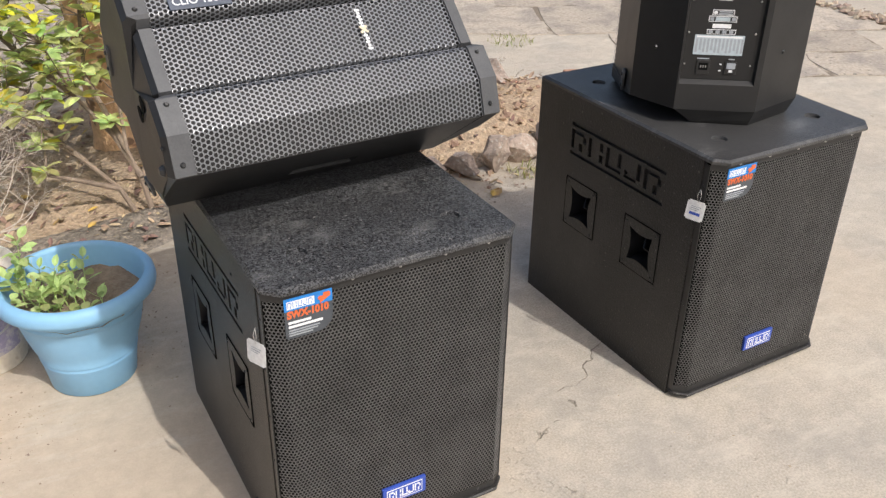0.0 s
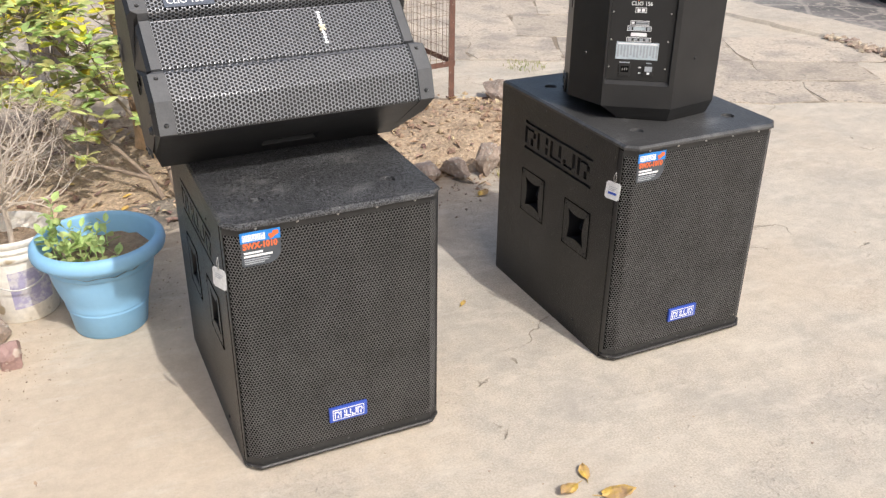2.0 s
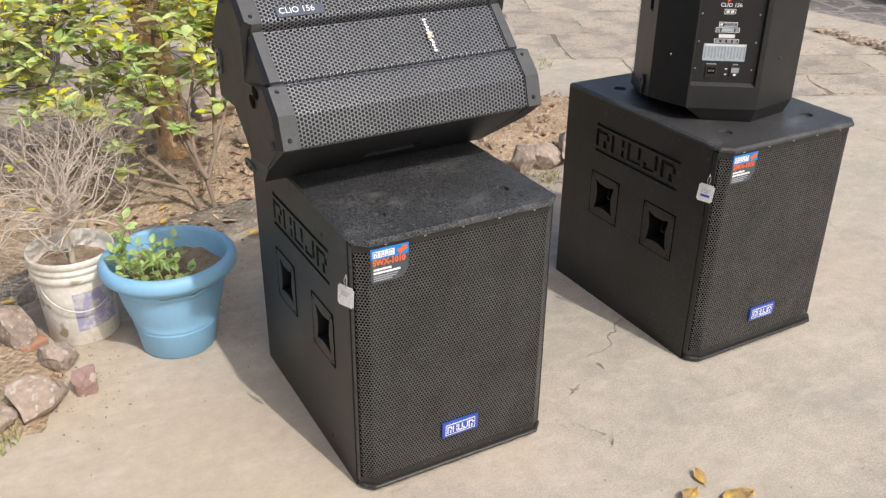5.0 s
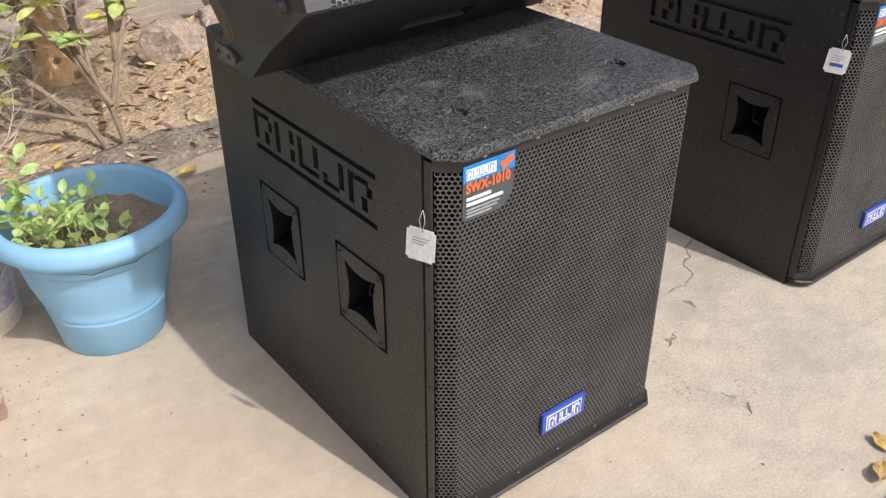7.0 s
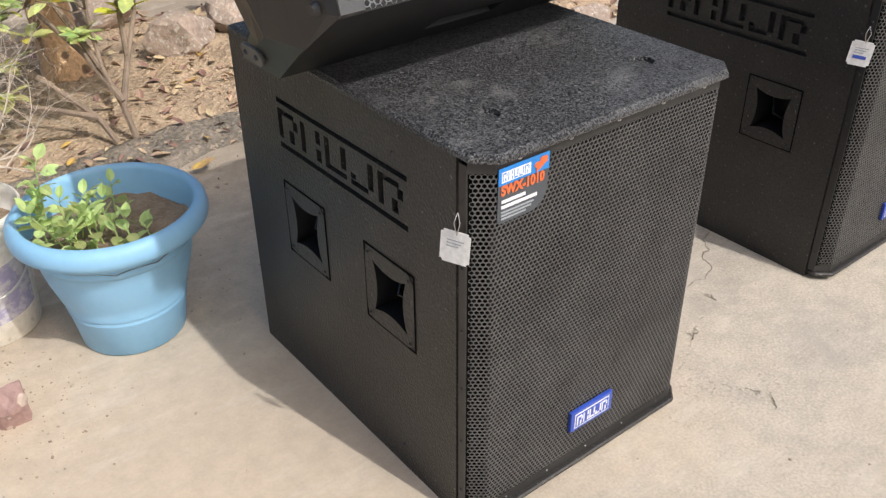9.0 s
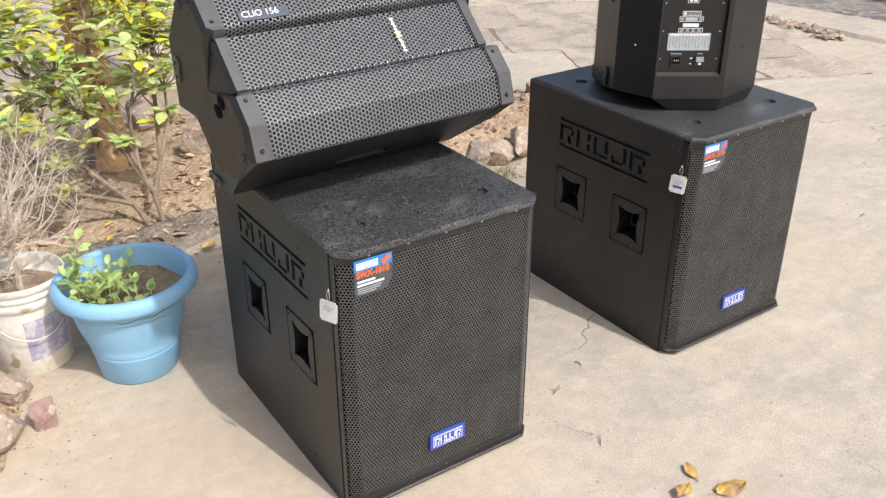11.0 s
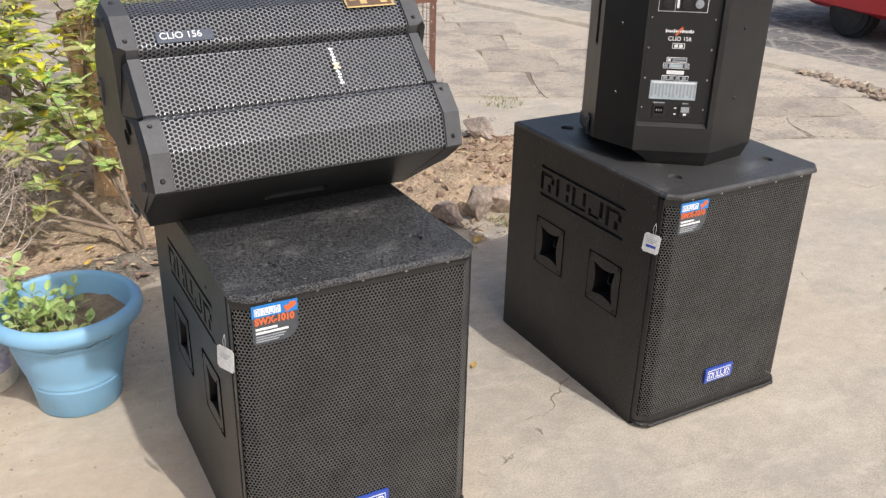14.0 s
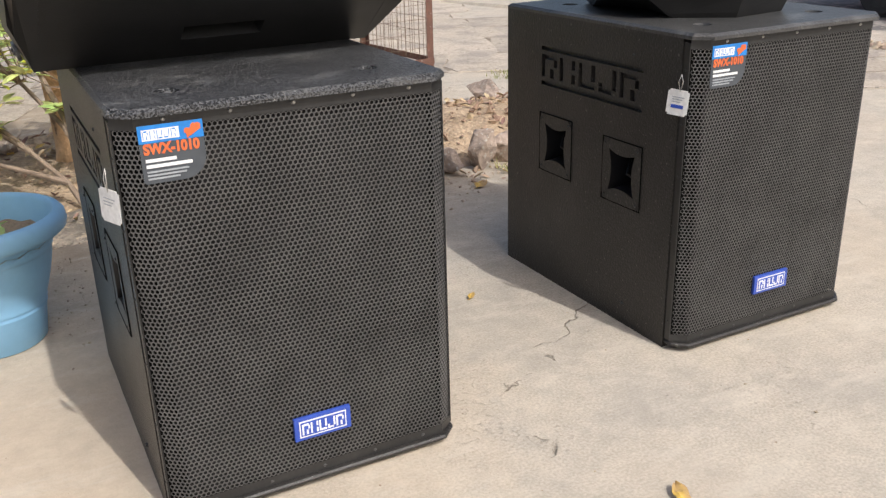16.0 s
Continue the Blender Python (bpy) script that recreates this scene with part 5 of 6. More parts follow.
def rubble_height(x, y):
    f = lerp_line(BED_FRONT, x)
    e = min(1.0, max(-0.5, min(y - (f - 0.24 - 0.05 * math.sin(x * 5)), f + 0.06 - y) / 0.07))
    n = noise.noise(Vector((x * 14, y * 14, 21))) * 0.016 + noise.noise(Vector((x * 40, y * 40, 2))) * 0.008
    return (0.020 + n) * max(e, 0) + 0.03 * min(e, 0)


sheet_mesh("bed_edge", -1.2, 1.6, 2.5, 3.35, 0.02, rubble_height, RUBBLE, "crumbled dark mortar edging along the bed", "edging")


# ---- litter ----
def leaf_verts(length, width, curl, fold):
    """A pointed leaf lying along +x, folded at its midrib and curled."""
    rows = []
    for t in (0.0, 0.22, 0.5, 0.78, 1.0):
        w = width * math.sin(math.pi * min(1, t * 0.92 + 0.05)) ** 0.8 * (0.25 if t == 0 else 1) * (0.05 if t == 1 else 1)
        z = curl * length * t * t
        rows.append(((t * length, -w / 2, z + fold * w / 2), (t * length, 0, z), (t * length, w / 2, z + fold * w / 2)))
    return [v for r in rows for v in r]


LEAF_FACES = [(3 * r + c, 3 * r + c + 1, 3 * r + c + 4, 3 * r + c + 3) for r in range(4) for c in range(2)]


def add_leaf(vs, fs, m, length, width, curl=0.1, fold=0.3):
    base = len(vs)
    vs += [m @ Vector(v) for v in leaf_verts(length, width, curl, fold)]
    fs += [tuple(base + i for i in f) for f in LEAF_FACES]


rl = random.Random(4)


def litter(name, n, region, mat, label, size=(0.03, 0.07), over=0.004):
    vs, fs = [], []
    while n:
        x, y = rl.uniform(region[0], region[1]), rl.uniform(region[2], region[3])
        f, b = lerp_line(BED_FRONT, x), lerp_line(BED_BACK, x)
        if not (f - 0.22 < y < b + 0.1) or rl.random() < 0.25 * (abs(x - 2.1) < 0.5):
            continue
        n -= 1
        z = max(bed_height(x, y), rubble_height(x, y) if x < 1.6 and y < 3.35 else 0, 0.0) + over
        L = rl.uniform(*size)
        add_leaf(vs, fs, pose(x, y, z, rl.uniform(-30, 30), rl.uniform(-35, 10), rl.uniform(0, 360)), L, L * rl.uniform(0.35, 0.6), rl.uniform(-0.2, 0.35), rl.uniform(0.1, 0.9))
    return tagged(mesh(name, vs, fs, mat), label, "leaf litter", kind="stuff")


litter("dry_leaves", 1900, (-1.6, 2.9, 2.5, 4.4), DRYLEAF, "curled dry brown leaves scattered over the soil", (0.012, 0.055))
litter("fallen_leaves", 34, (-1.2, 1.2, 2.7, 4.2), YELLOW, "fallen yellow leaves on the bed", (0.03, 0.06))


def clods():
    vs, fs = [], []
    for _ in range(620):
        x, y = rl.uniform(-1.5, 2.8), rl.uniform(2.75, 4.2)
        if rl.random() < 0.6:
            x, y = rl.gauss(2.05, 0.38), rl.gauss(3.35, 0.25)
        f = lerp_line(BED_FRONT, x)
        if y < f - 0.2 or x > 2.8:
            continue
        r = rl.choice((0.006, 0.008, 0.010, 0.014, 0.02)) * rl.uniform(0.7, 1.2)
        z = max(bed_height(x, y), 0.0)
        base = len(vs)
        k = [Vector((rl.uniform(.6, 1.3), 0, 0)), Vector((-rl.uniform(.6, 1.3), 0, 0)), Vector((0, rl.uniform(.6, 1.3), 0)), Vector((0, -rl.uniform(.6, 1.3), 0)), Vector((0.2, 0.1, rl.uniform(.5, 1.1))), Vector((0, 0, -0.6))]
        q = pose(x, y, z + r * 0.2, rl.uniform(-25, 25), rl.uniform(-25, 25), rl.uniform(0, 360))
        vs += [q @ (v * r) for v in k]
        fs += [tuple(base + i for i in f3) for f3 in ((0, 2, 4), (2, 1, 4), (1, 3, 4), (3, 0, 4), (2, 0, 5), (1, 2, 5), (3, 1, 5), (0, 3, 5))]
    tagged(mesh("clods", vs, fs, CLOD), "small clods and stone chips on the soil", "clods", kind="stuff")


clods()


def grit():
    """Crumbs of soil and stone strewn over the cement, thick by the bed and the pot, sparse in the open."""
    vs, fs = [], []
    for i in range(2300):
        if i < 1500:
            x = rl.uniform(-0.4, 2.9)
            y = lerp_line(BED_FRONT, x) - 0.10 - abs(rl.gauss(0, 0.16))
        elif i < 1850:
            x, y = rl.gauss(-0.08, 0.10), rl.gauss(2.12, 0.14)
        elif i < 2050:
            x, y = rl.gauss(0.42, 0.06), rl.uniform(2.1, 2.9)
        else:
            x, y = rl.uniform(-0.6, 4.2), rl.uniform(0.2, 3.0)
        r = rl.choice((0.0015, 0.002, 0.0025, 0.003, 0.0045, 0.007)) * rl.uniform(0.7, 1.2) * (0.6 if i >= 1500 else 1)
        base = len(vs)
        q = pose(x, y, r * 0.3, rl.uniform(-30, 30), rl.uniform(-30, 30), rl.uniform(0, 360))
        vs += [q @ Vector(v) for v in ((r, 0, 0), (-r, .2 * r, 0), (0, r * .8, 0), (.1 * r, -r, 0), (.2 * r, .1 * r, r * .7), (0, 0, -r * .5))]
        fs += [tuple(base + k for k in f3) for f3 in ((0, 2, 4), (2, 1, 4), (1, 3, 4), (3, 0, 4), (2, 0, 5), (1, 2, 5), (3, 1, 5), (0, 3, 5))]
    tagged(mesh("grit", vs, fs, GRIT), "loose brown grit strewn on the cement", "grit", kind="stuff")


grit()


def single_leaf(x, y, turn, L, W, mat, label, z=0.002, curl=0.15, fold=0.25, roll=0):
    vs, fs = [], []
    nu, nv = 9, 7
    for i in range(nu):
        t = i / (nu - 1)
        w = W * max(0.02, math.sin(math.pi * (t * 0.93 + 0.04)) ** 0.75) * (1 + 0.14 * noise.noise(Vector((t * 5, x * 9, y * 9))))
        for j in range(nv):
            q = 2 * j / (nv - 1) - 1
            jag = 1 + 0.10 * noise.noise(Vector((t * 14, q * 3, x * 7)))
            zz = curl * L * t * t + fold * abs(q) * w / 2 + 0.10 * W * noise.noise(Vector((t * 4 + x, q * 2, y * 5))) + 0.05 * L * math.sin(q * 2.5 + t * 4)
            vs.append(Vector((t * L, q * w / 2 * jag, max(0.0005, zz + 0.004))))
    fs = [(i * nv + j, i * nv + j + 1, (i + 1) * nv + j + 1, (i + 1) * nv + j) for i in range(nu - 1) for j in range(nv - 1)]
    add_tube(vs, fs, [(-L * 0.28, 0.002, 0.004), (-L * 0.1, 0, 0.002), (0.004, 0, 0.0)], [0.0008, 0.001, 0.001], 4)
    ob = mesh("fallen_leaf", vs, fs, mat)
    ob.matrix_world = pose(x, y, z, roll, 0, turn)
    return tagged(ob, label, "leaf", "fallen leaves on the cement")


single_leaf(1.19, 0.945, 200, 0.066, 0.036, YELLOW, "dry yellow leaf curled on the cement", curl=0.15, fold=0.35)
single_leaf(1.222, 0.948, 75, 0.05, 0.028, YELLOW, "small yellow leaf curled on the cement", curl=0.15, fold=0.35)
single_leaf(1.085, 0.865, 20, 0.062, 0.042, YELLOW, "tan leaf lying flat on the cement", curl=0.06, fold=0.2)
single_leaf(1.225, 0.885, -15, 0.088, 0.052, YELLOW, "broad yellow leaf lying on the cement", curl=0.08, fold=0.22)
single_leaf(1.79, 2.665, 30, 0.06, 0.045, YELLOW, "bright yellow leaf by the kerb stones", curl=0.15)
single_leaf(0.64, 2.83, 5, 0.075, 0.04, YELLOW, "bright yellow leaf on the bed edging", z=0.02)
single_leaf(1.31, 1.86, 40, 0.03, 0.018, YELLOW, "tiny dry leaf on the cement")
single_leaf(2.85, 2.18, 100, 0.07, 0.03, DRYLEAF, "dry brown leaf on the cement", fold=0.7)
single_leaf(-0.05, 1.5, 100, 0.014, 0.008, DRYLEAF, "brown scrap of leaf on the cement")


# ---- blue pot ----
POT = thing("flower_pot", pose(0.2224, 2.2439, 0), "round sky-blue plastic flower pot with rolled rim", "flower pot")
lathe([(0.0, 0.0), (0.108, 0.0), (0.113, 0.004), (0.1245, 0.082), (0.1265, 0.086), (0.1275, 0.090), (0.1255, 0.094), (0.1275, 0.098), (0.1295, 0.102), (0.1285, 0.106), (0.1385, 0.135), (0.1490, 0.170), (0.1560, 0.200),
       (0.1605, 0.228), (0.1635, 0.232), (0.1645, 0.238), (0.1630, 0.243), (0.1685, 0.262), (0.175, 0.264), (0.193, 0.268), (0.2010, 0.275), (0.2035, 0.286), (0.2010, 0.302),
       (0.193, 0.312), (0.182, 0.316), (0.176, 0.313), (0.173, 0.303), (0.166, 0.255), (0.160, 0.225), (0.0, 0.222)], POTBLUE, "pot_wall", POT, wob=0.006)


def disc(name, r, z, mat, parent, bump, seed):
    vs, fs = [(0, 0, z + bump)], []
    rings, seg = 9, 36
    for k in range(1, rings + 1):
        for i in range(seg):
            a = 2 * math.pi * i / seg
            q = r * k / rings
            vs.append((q * math.cos(a), q * math.sin(a), z + bump * noise.noise(Vector((q * math.cos(a) * 22, q * math.sin(a) * 22, seed))) * 1.6))
    for i in range(seg):
        fs.append((0, 1 + i, 1 + (i + 1) % seg))
    for k in range(rings - 1):
        for i in range(seg):
            j = (i + 1) % seg
            fs.append((1 + k * seg + i, 1 + (k + 1) * seg + i, 1 + (k + 1) * seg + j, 1 + k * seg + j))
    return mesh(name, vs, fs, mat, parent, smooth=True)


disc("earth", 0.166, 0.248, POTEARTH, POT, 0.010, 3)


def seedlings():
    plant = thing("seedlings", pose(0.2224, 2.2439, 0.246), "leggy green seedlings growing in the blue pot", "plant")
    r = random.Random(12)
    spots = [(-0.112, 0.035, 0.19), (-0.125, 0.010, 0.10), (-0.098, -0.005, 0.115), (-0.080, -0.040, 0.085), (-0.060, 0.020, 0.10), (-0.050, -0.060, 0.075), (-0.030, -0.030, 0.085),
             (-0.015, -0.085, 0.06), (-0.075, 0.070, 0.075), (0.012, -0.095, 0.075), (0.030, 0.055, 0.075), (0.0, 0.02, 0.06), (-0.105, -0.045, 0.05), (0.05, -0.09, 0.035)]
    for x, y, h in spots:
        vs, fs = [], []
        lean = Vector((r.uniform(-.35, .25), r.uniform(-.35, .2), 1)).normalized()
        bend = Vector((r.uniform(-.2, .2), r.uniform(-.2, .2), 0)) * h
        line = [Vector((x, y, -0.012)) + lean * (h + 0.012) * t + bend * t * t for t in (0, .25, .5, .75, 1)]
        add_tube(vs, fs, line, [0.0022, 0.002, 0.0017, 0.0014, 0.001], 5)
        mesh("stem", vs, fs, SEEDLING, plant)
        vs, fs = [], []
        k = max(3, int(h / 0.019))
        for i in range(k):
            t = 0.30 + 0.70 * i / (k - 1)
            p = line[0].lerp(line[-1], t) - bend * t * (1 - t)
            top = i == k - 1
            for q in range(3 if top else 2):
                size = r.uniform(0.029, 0.043) * (1.0 if not top else 0.85)
                stalk = r.uniform(0.004, 0.014)
                m = Matrix.Translation(p) @ pose(0, 0, 0, 0, 0, i * 80 + q * (120 if top else 180) + r.uniform(-35, 35)) @ pose(0, 0, 0, r.uniform(-30, 30), r.uniform(-70, -30) if top else r.uniform(-45, 10), 0)
                add_tube(vs, fs, [m @ Vector((0, 0, 0)), m @ Vector((stalk, 0, 0))], [0.0008, 0.0007], 4)
                add_leaf(vs, fs, m @ Matrix.Translation((stalk, 0, 0)), size, size * r.uniform(0.58, 0.72), r.uniform(-0.25, 0.15), r.uniform(0.15, 0.5))
        mesh("foliage", vs, fs, SEEDLING, plant)
    vs, fs = [], []
    for i in range(7):
        a = i * 51
        add_leaf(vs, fs, pose(-0.005, 0.055, 0.0, 0, 0, a) @ pose(0, 0, 0, 0, -r.uniform(45, 80), 0), 0.055, 0.006, -0.1, 0.2)
    mesh("shoot", vs, fs, LEAF, plant)


seedlings()


# ---- white bucket with a dead bush ----
BUCKET = thing("paint_bucket", pose(-0.0295, 2.4556, 0), "dirty white plastic paint bucket reused as a planter", "bucket")
lathe([(0.0, 0.0), (0.104, 0.0), (0.107, 0.004), (0.120, 0.222), (0.120, 0.224), (0.1275, 0.227), (0.1275, 0.244), (0.1235, 0.248), (0.1235, 0.253), (0.1285, 0.256), (0.1290, 0.266), (0.1250, 0.270), (0.1250, 0.275),
       (0.1300, 0.278), (0.1306, 0.294), (0.1280, 0.299), (0.1245, 0.297), (0.1230, 0.275), (0.1185, 0.220), (0.0, 0.214)], BUCKETW, "bucket_wall", BUCKET)
disc("earth", 0.120, 0.238, POTEARTH, BUCKET, 0.008, 9)
vs, fs = [], []
na, nz = 14, 6
for j in range(nz + 1):
    z = 0.060 + 0.135 * j / nz
    rr = 0.107 + 0.013 * z / 0.222 + 0.0012
    for i in range(na + 1):
        a = radians(-104 + 68 * i / na)
        vs.append((rr * math.cos(a), rr * math.sin(a), z + 0.012 * (i / na - 0.5)))
fs = [(j * (na + 1) + i, j * (na + 1) + i + 1, (j + 1) * (na + 1) + i + 1, (j + 1) * (na + 1) + i) for j in range(nz) for i in range(na)]
mesh("faded_label", vs, fs, FADED, BUCKET, "scratched violet and white label", smooth=True)
pts = []
for i in range(17):
    a = radians(-150 + 122 * i / 16)
    s = math.sin(math.pi * i / 16)
    pts.append(((0.127 + 0.014 * s) * math.cos(a), (0.127 + 0.014 * s) * math.sin(a), 0.218 - 0.080 * s ** 0.8))
tube("bail_handle", pts, 0.0028, WIRE, BUCKET, "white wire carrying handle", seg=6)


def branching(vs, fs, p, d, length, r, depth, rnd, spread, lift, tips, forks=(2, 3), seg=5):
    """Recursive tapering twigs."""
    pts, rad = [p.copy()], [r]
    n = 3
    for i in range(n):
        d = (d + Vector((rnd.uniform(-1, 1), rnd.uniform(-1, 1), rnd.uniform(-1, 1))) * 0.36 + Vector((0, 0, lift))).normalized()
        p = p + d * length / n
        pts.append(p.copy())
        rad.append(r * (1 - 0.35 * (i + 1) / n))
    add_tube(vs, fs, pts, rad, seg if depth > 1 else 4)
    if depth == 0:
        tips.append((p, d))
        return
    for k in range(rnd.randint(*forks)):
        a = Vector((rnd.uniform(-1, 1), rnd.uniform(-1, 1), rnd.uniform(-0.6, 1))).normalized()
        start = pts[rnd.choice((2, 3, 3))]
        branching(vs, fs, start.copy(), (d + a * spread).normalized(), length * rnd.uniform(0.62, 0.85), rad[-1] * 0.72, depth - 1, rnd, spread, lift, tips, forks, seg)


def dead_bush():
    bush = thing("dry_bush", pose(-0.0295, 2.4556, 0.238) @ Matrix.Diagonal((1.14, 1.14, 1.12, 1)), "leafless grey dry bush growing in the white bucket", "bush")
    r = random.Random(23)
    vs, fs = [], []
    add_tube(vs, fs, [(0.0, 0, -0.01), (0.004, 0, 0.06), (0.0, 0.004, 0.13), (-0.004, 0, 0.17)], [0.0085, 0.0075, 0.007, 0.0065], 7)
    mesh("trunk", vs, fs, TWIG, bush)
    vs, fs, tips = [], [], []
    for i in range(40):
        a = i * 2.399
        el = r.uniform(0.05, 1.35)
        d = Vector((math.cos(a) * math.cos(el), math.sin(a) * math.cos(el) , math.sin(el)))
        branching(vs, fs, Vector((0, 0, r.uniform(0.10, 0.17))), d, r.uniform(0.11, 0.17), 0.0036, 4, r, 1.10, 0.01, tips, (2, 3))
    tagged(mesh("twig_work", vs, fs, TWIG, bush), kind="stuff")
    vs, fs = [], []
    for p, d in r.sample(tips, 7):
        for k in range(2):
            add_leaf(vs, fs, Matrix.Translation(p) @ pose(0, 0, 0, r.uniform(-40, 40), r.uniform(-40, 40), r.uniform(0, 360)), 0.025, 0.014, 0.1, 0.3)
    mesh("leaves", vs, fs, YLEAF, bush, "few last yellow leaves")


dead_bush()


# ---- shrub with broad leaves ----
def shrub():
    sh = thing("shrub", pose(0.585, 3.15, bed_height(0.585, 3.15)), "leafy shrub with green and yellowing leaves in the bed", "shrub")
    r = random.Random(5)
    vs, fs = [], []
    stems = [
        [(0.02, 0.0, -0.02), (0.0, 0.02, 0.12), (-0.03, 0.05, 0.24), (-0.02, 0.12, 0.40), (0.05, 0.22, 0.55)],
        [(-0.03, 0.0, -0.02), (-0.08, 0.03, 0.10), (-0.17, 0.10, 0.20), (-0.30, 0.18, 0.30), (-0.42, 0.24, 0.40)],
        [(0.0, 0.01, 0.14), (-0.06, 0.10, 0.28), (-0.16, 0.2, 0.42), (-0.22, 0.32, 0.58)],
        [(-0.08, 0.03, 0.10), (-0.20, 0.02, 0.16), (-0.32, 0.0, 0.22), (-0.40, 0.05, 0.33)],
        [(0.0, 0.02, 0.12), (0.07, 0.10, 0.24), (0.14, 0.16, 0.36), (0.16, 0.22, 0.48)],
        [(-0.17, 0.10, 0.20), (-0.34, 0.26, 0.36), (-0.50, 0.38, 0.50), (-0.62, 0.45, 0.60)],
        [(-0.03, 0.05, 0.24), (-0.10, 0.26, 0.46), (-0.06, 0.42, 0.64), (-0.02, 0.52, 0.78)],
        [(-0.16, 0.2, 0.42), (-0.30, 0.36, 0.55), (-0.42, 0.5, 0.70), (-0.46, 0.62, 0.82)],
        [(0.07, 0.10, 0.24), (0.14, 0.30, 0.46), (0.20, 0.44, 0.62), (0.22, 0.55, 0.74)],
    ]
    ends = []
    for s in stems:
        k = len(s)
        sv, sf = [], []
        add_tube(sv, sf, s, [0.011 * (1 - 0.6 * i / (k - 1)) for i in range(k)], 7)
        mesh("stem", sv, sf, BARK, sh)
        ends.append((Vector(s[-1]), (Vector(s[-1]) - Vector(s[-2])).normalized()))
        ends.append((Vector(s[-2]), (Vector(s[-1]) - Vector(s[-2])).normalized()))
    tips = []
    for p, d in ends:
        for q in range(1 if p.z < 0.42 else 3):
            branching(vs, fs, p.copy(), (d + Vector((r.uniform(-1, 1), r.uniform(-1, 1), r.uniform(-.2, .5))) * 1.1).normalized(), 0.17, 0.0045, 1, r, 1.1, 0.04, tips, (3, 4), 6)
    skeleton = [Vector(q) for st in stems for q in st[1:]]
    for i in range(170):
        a, q, h = r.uniform(0, 6.283), math.sqrt(r.random()), r.uniform(-1, 1)
        p = Vector((-0.25 + 0.56 * q * math.cos(a), 0.38 + 0.46 * q * math.sin(a), 0.56 + 0.25 * h + 0.12 * q * math.sin(a)))
        if p.z < 0.42 + 0.35 * max(0, p.x + 0.2):
            continue
        near = min(skeleton, key=lambda v: (v - p).length + (0.2 if v.z > p.z else 0))
        mid = near.lerp(p, 0.5) + Vector((r.gauss(0, .02), r.gauss(0, .02), -0.02))
        add_tube(vs, fs, [near, mid, p], [0.0032, 0.0024, 0.0014], 4)
        tips.append((p, (p - near).normalized()))
    for st in stems[:5]:
        for q in range(2):
            near = Vector(st[2]).lerp(Vector(st[3]), r.random())
            p = near + Vector((r.uniform(-.07, .07), r.uniform(-.09, .03), r.uniform(-.05, .06)))
            add_tube(vs, fs, [near, near.lerp(p, .5) + Vector((0, 0, .01)), p], [0.0022, 0.0018, 0.0012], 4)
            tips.append((p, (p - near).normalized()))
    tagged(mesh("twig_work", vs, fs, BARK, sh), kind="stuff")
    vs, fs, ys, yf = [], [], [], []
    for p, d in tips:
        n = r.randint(6, 9)
        yellow = r.random() < 0.13
        for i in range(n):
            a = i * 137.5 + r.uniform(-25, 25)
            L = r.uniform(0.046, 0.082)
            m = Matrix.Translation(p + d * r.uniform(-0.035, 0.010)) @ pose(0, 0, 0, 0, 0, a) @ pose(0, 0, 0, r.uniform(-22, 22), r.uniform(-35, 14), 0) @ Matrix.Translation((0.006, 0, 0))
            one = (yellow and r.random() < 0.7) or r.random() < 0.08
            add_leaf(ys if one else vs, yf if one else fs, m, L, L * r.uniform(0.46, 0.60), r.uniform(-0.30, -0.02), 0.22)
    mesh("crown", vs, fs, LEAF, sh, "broad glossy green leaves")
    mesh("yellow_leaves", ys, yf, YLEAF, sh, "yellowing leaves")


shrub()


def old_trunk():
    """A stout ochre trunk, rough and bare, behind the shrub."""
    vs, fs = [], []
    n, k = 14, 22
    for j in range(n):
        z = -0.05 + j * 0.066
        for i in range(k):
            a = 2 * math.pi * i / k
            r = 0.080 * (1.0 - 0.22 * j / n + 0.35 * math.exp(-max(0, z) / 0.06)) * (1 + 0.22 * noise.noise(Vector((math.cos(a) * 1.3, math.sin(a) * 1.3, z * 3.2))) + 0.09 * noise.noise(Vector((math.cos(a) * 4, math.sin(a) * 4, z * 9))))
            vs.append((r * math.cos(a) - 0.10 * z, r * math.sin(a) + 0.03 * z, z))
    fs = [(j * k + i, j * k + (i + 1) % k, (j + 1) * k + (i + 1) % k, (j + 1) * k + i) for j in range(n - 1) for i in range(k)]
    fs.append(tuple((n - 1) * k + i for i in range(k)))
    old = thing("old_tree", pose(0.625, 3.80, 0), "stout ochre old tree with rough peeling bark", "tree")
    mesh("trunk", vs, fs, OCHRE, old, smooth=True)


old_trunk()


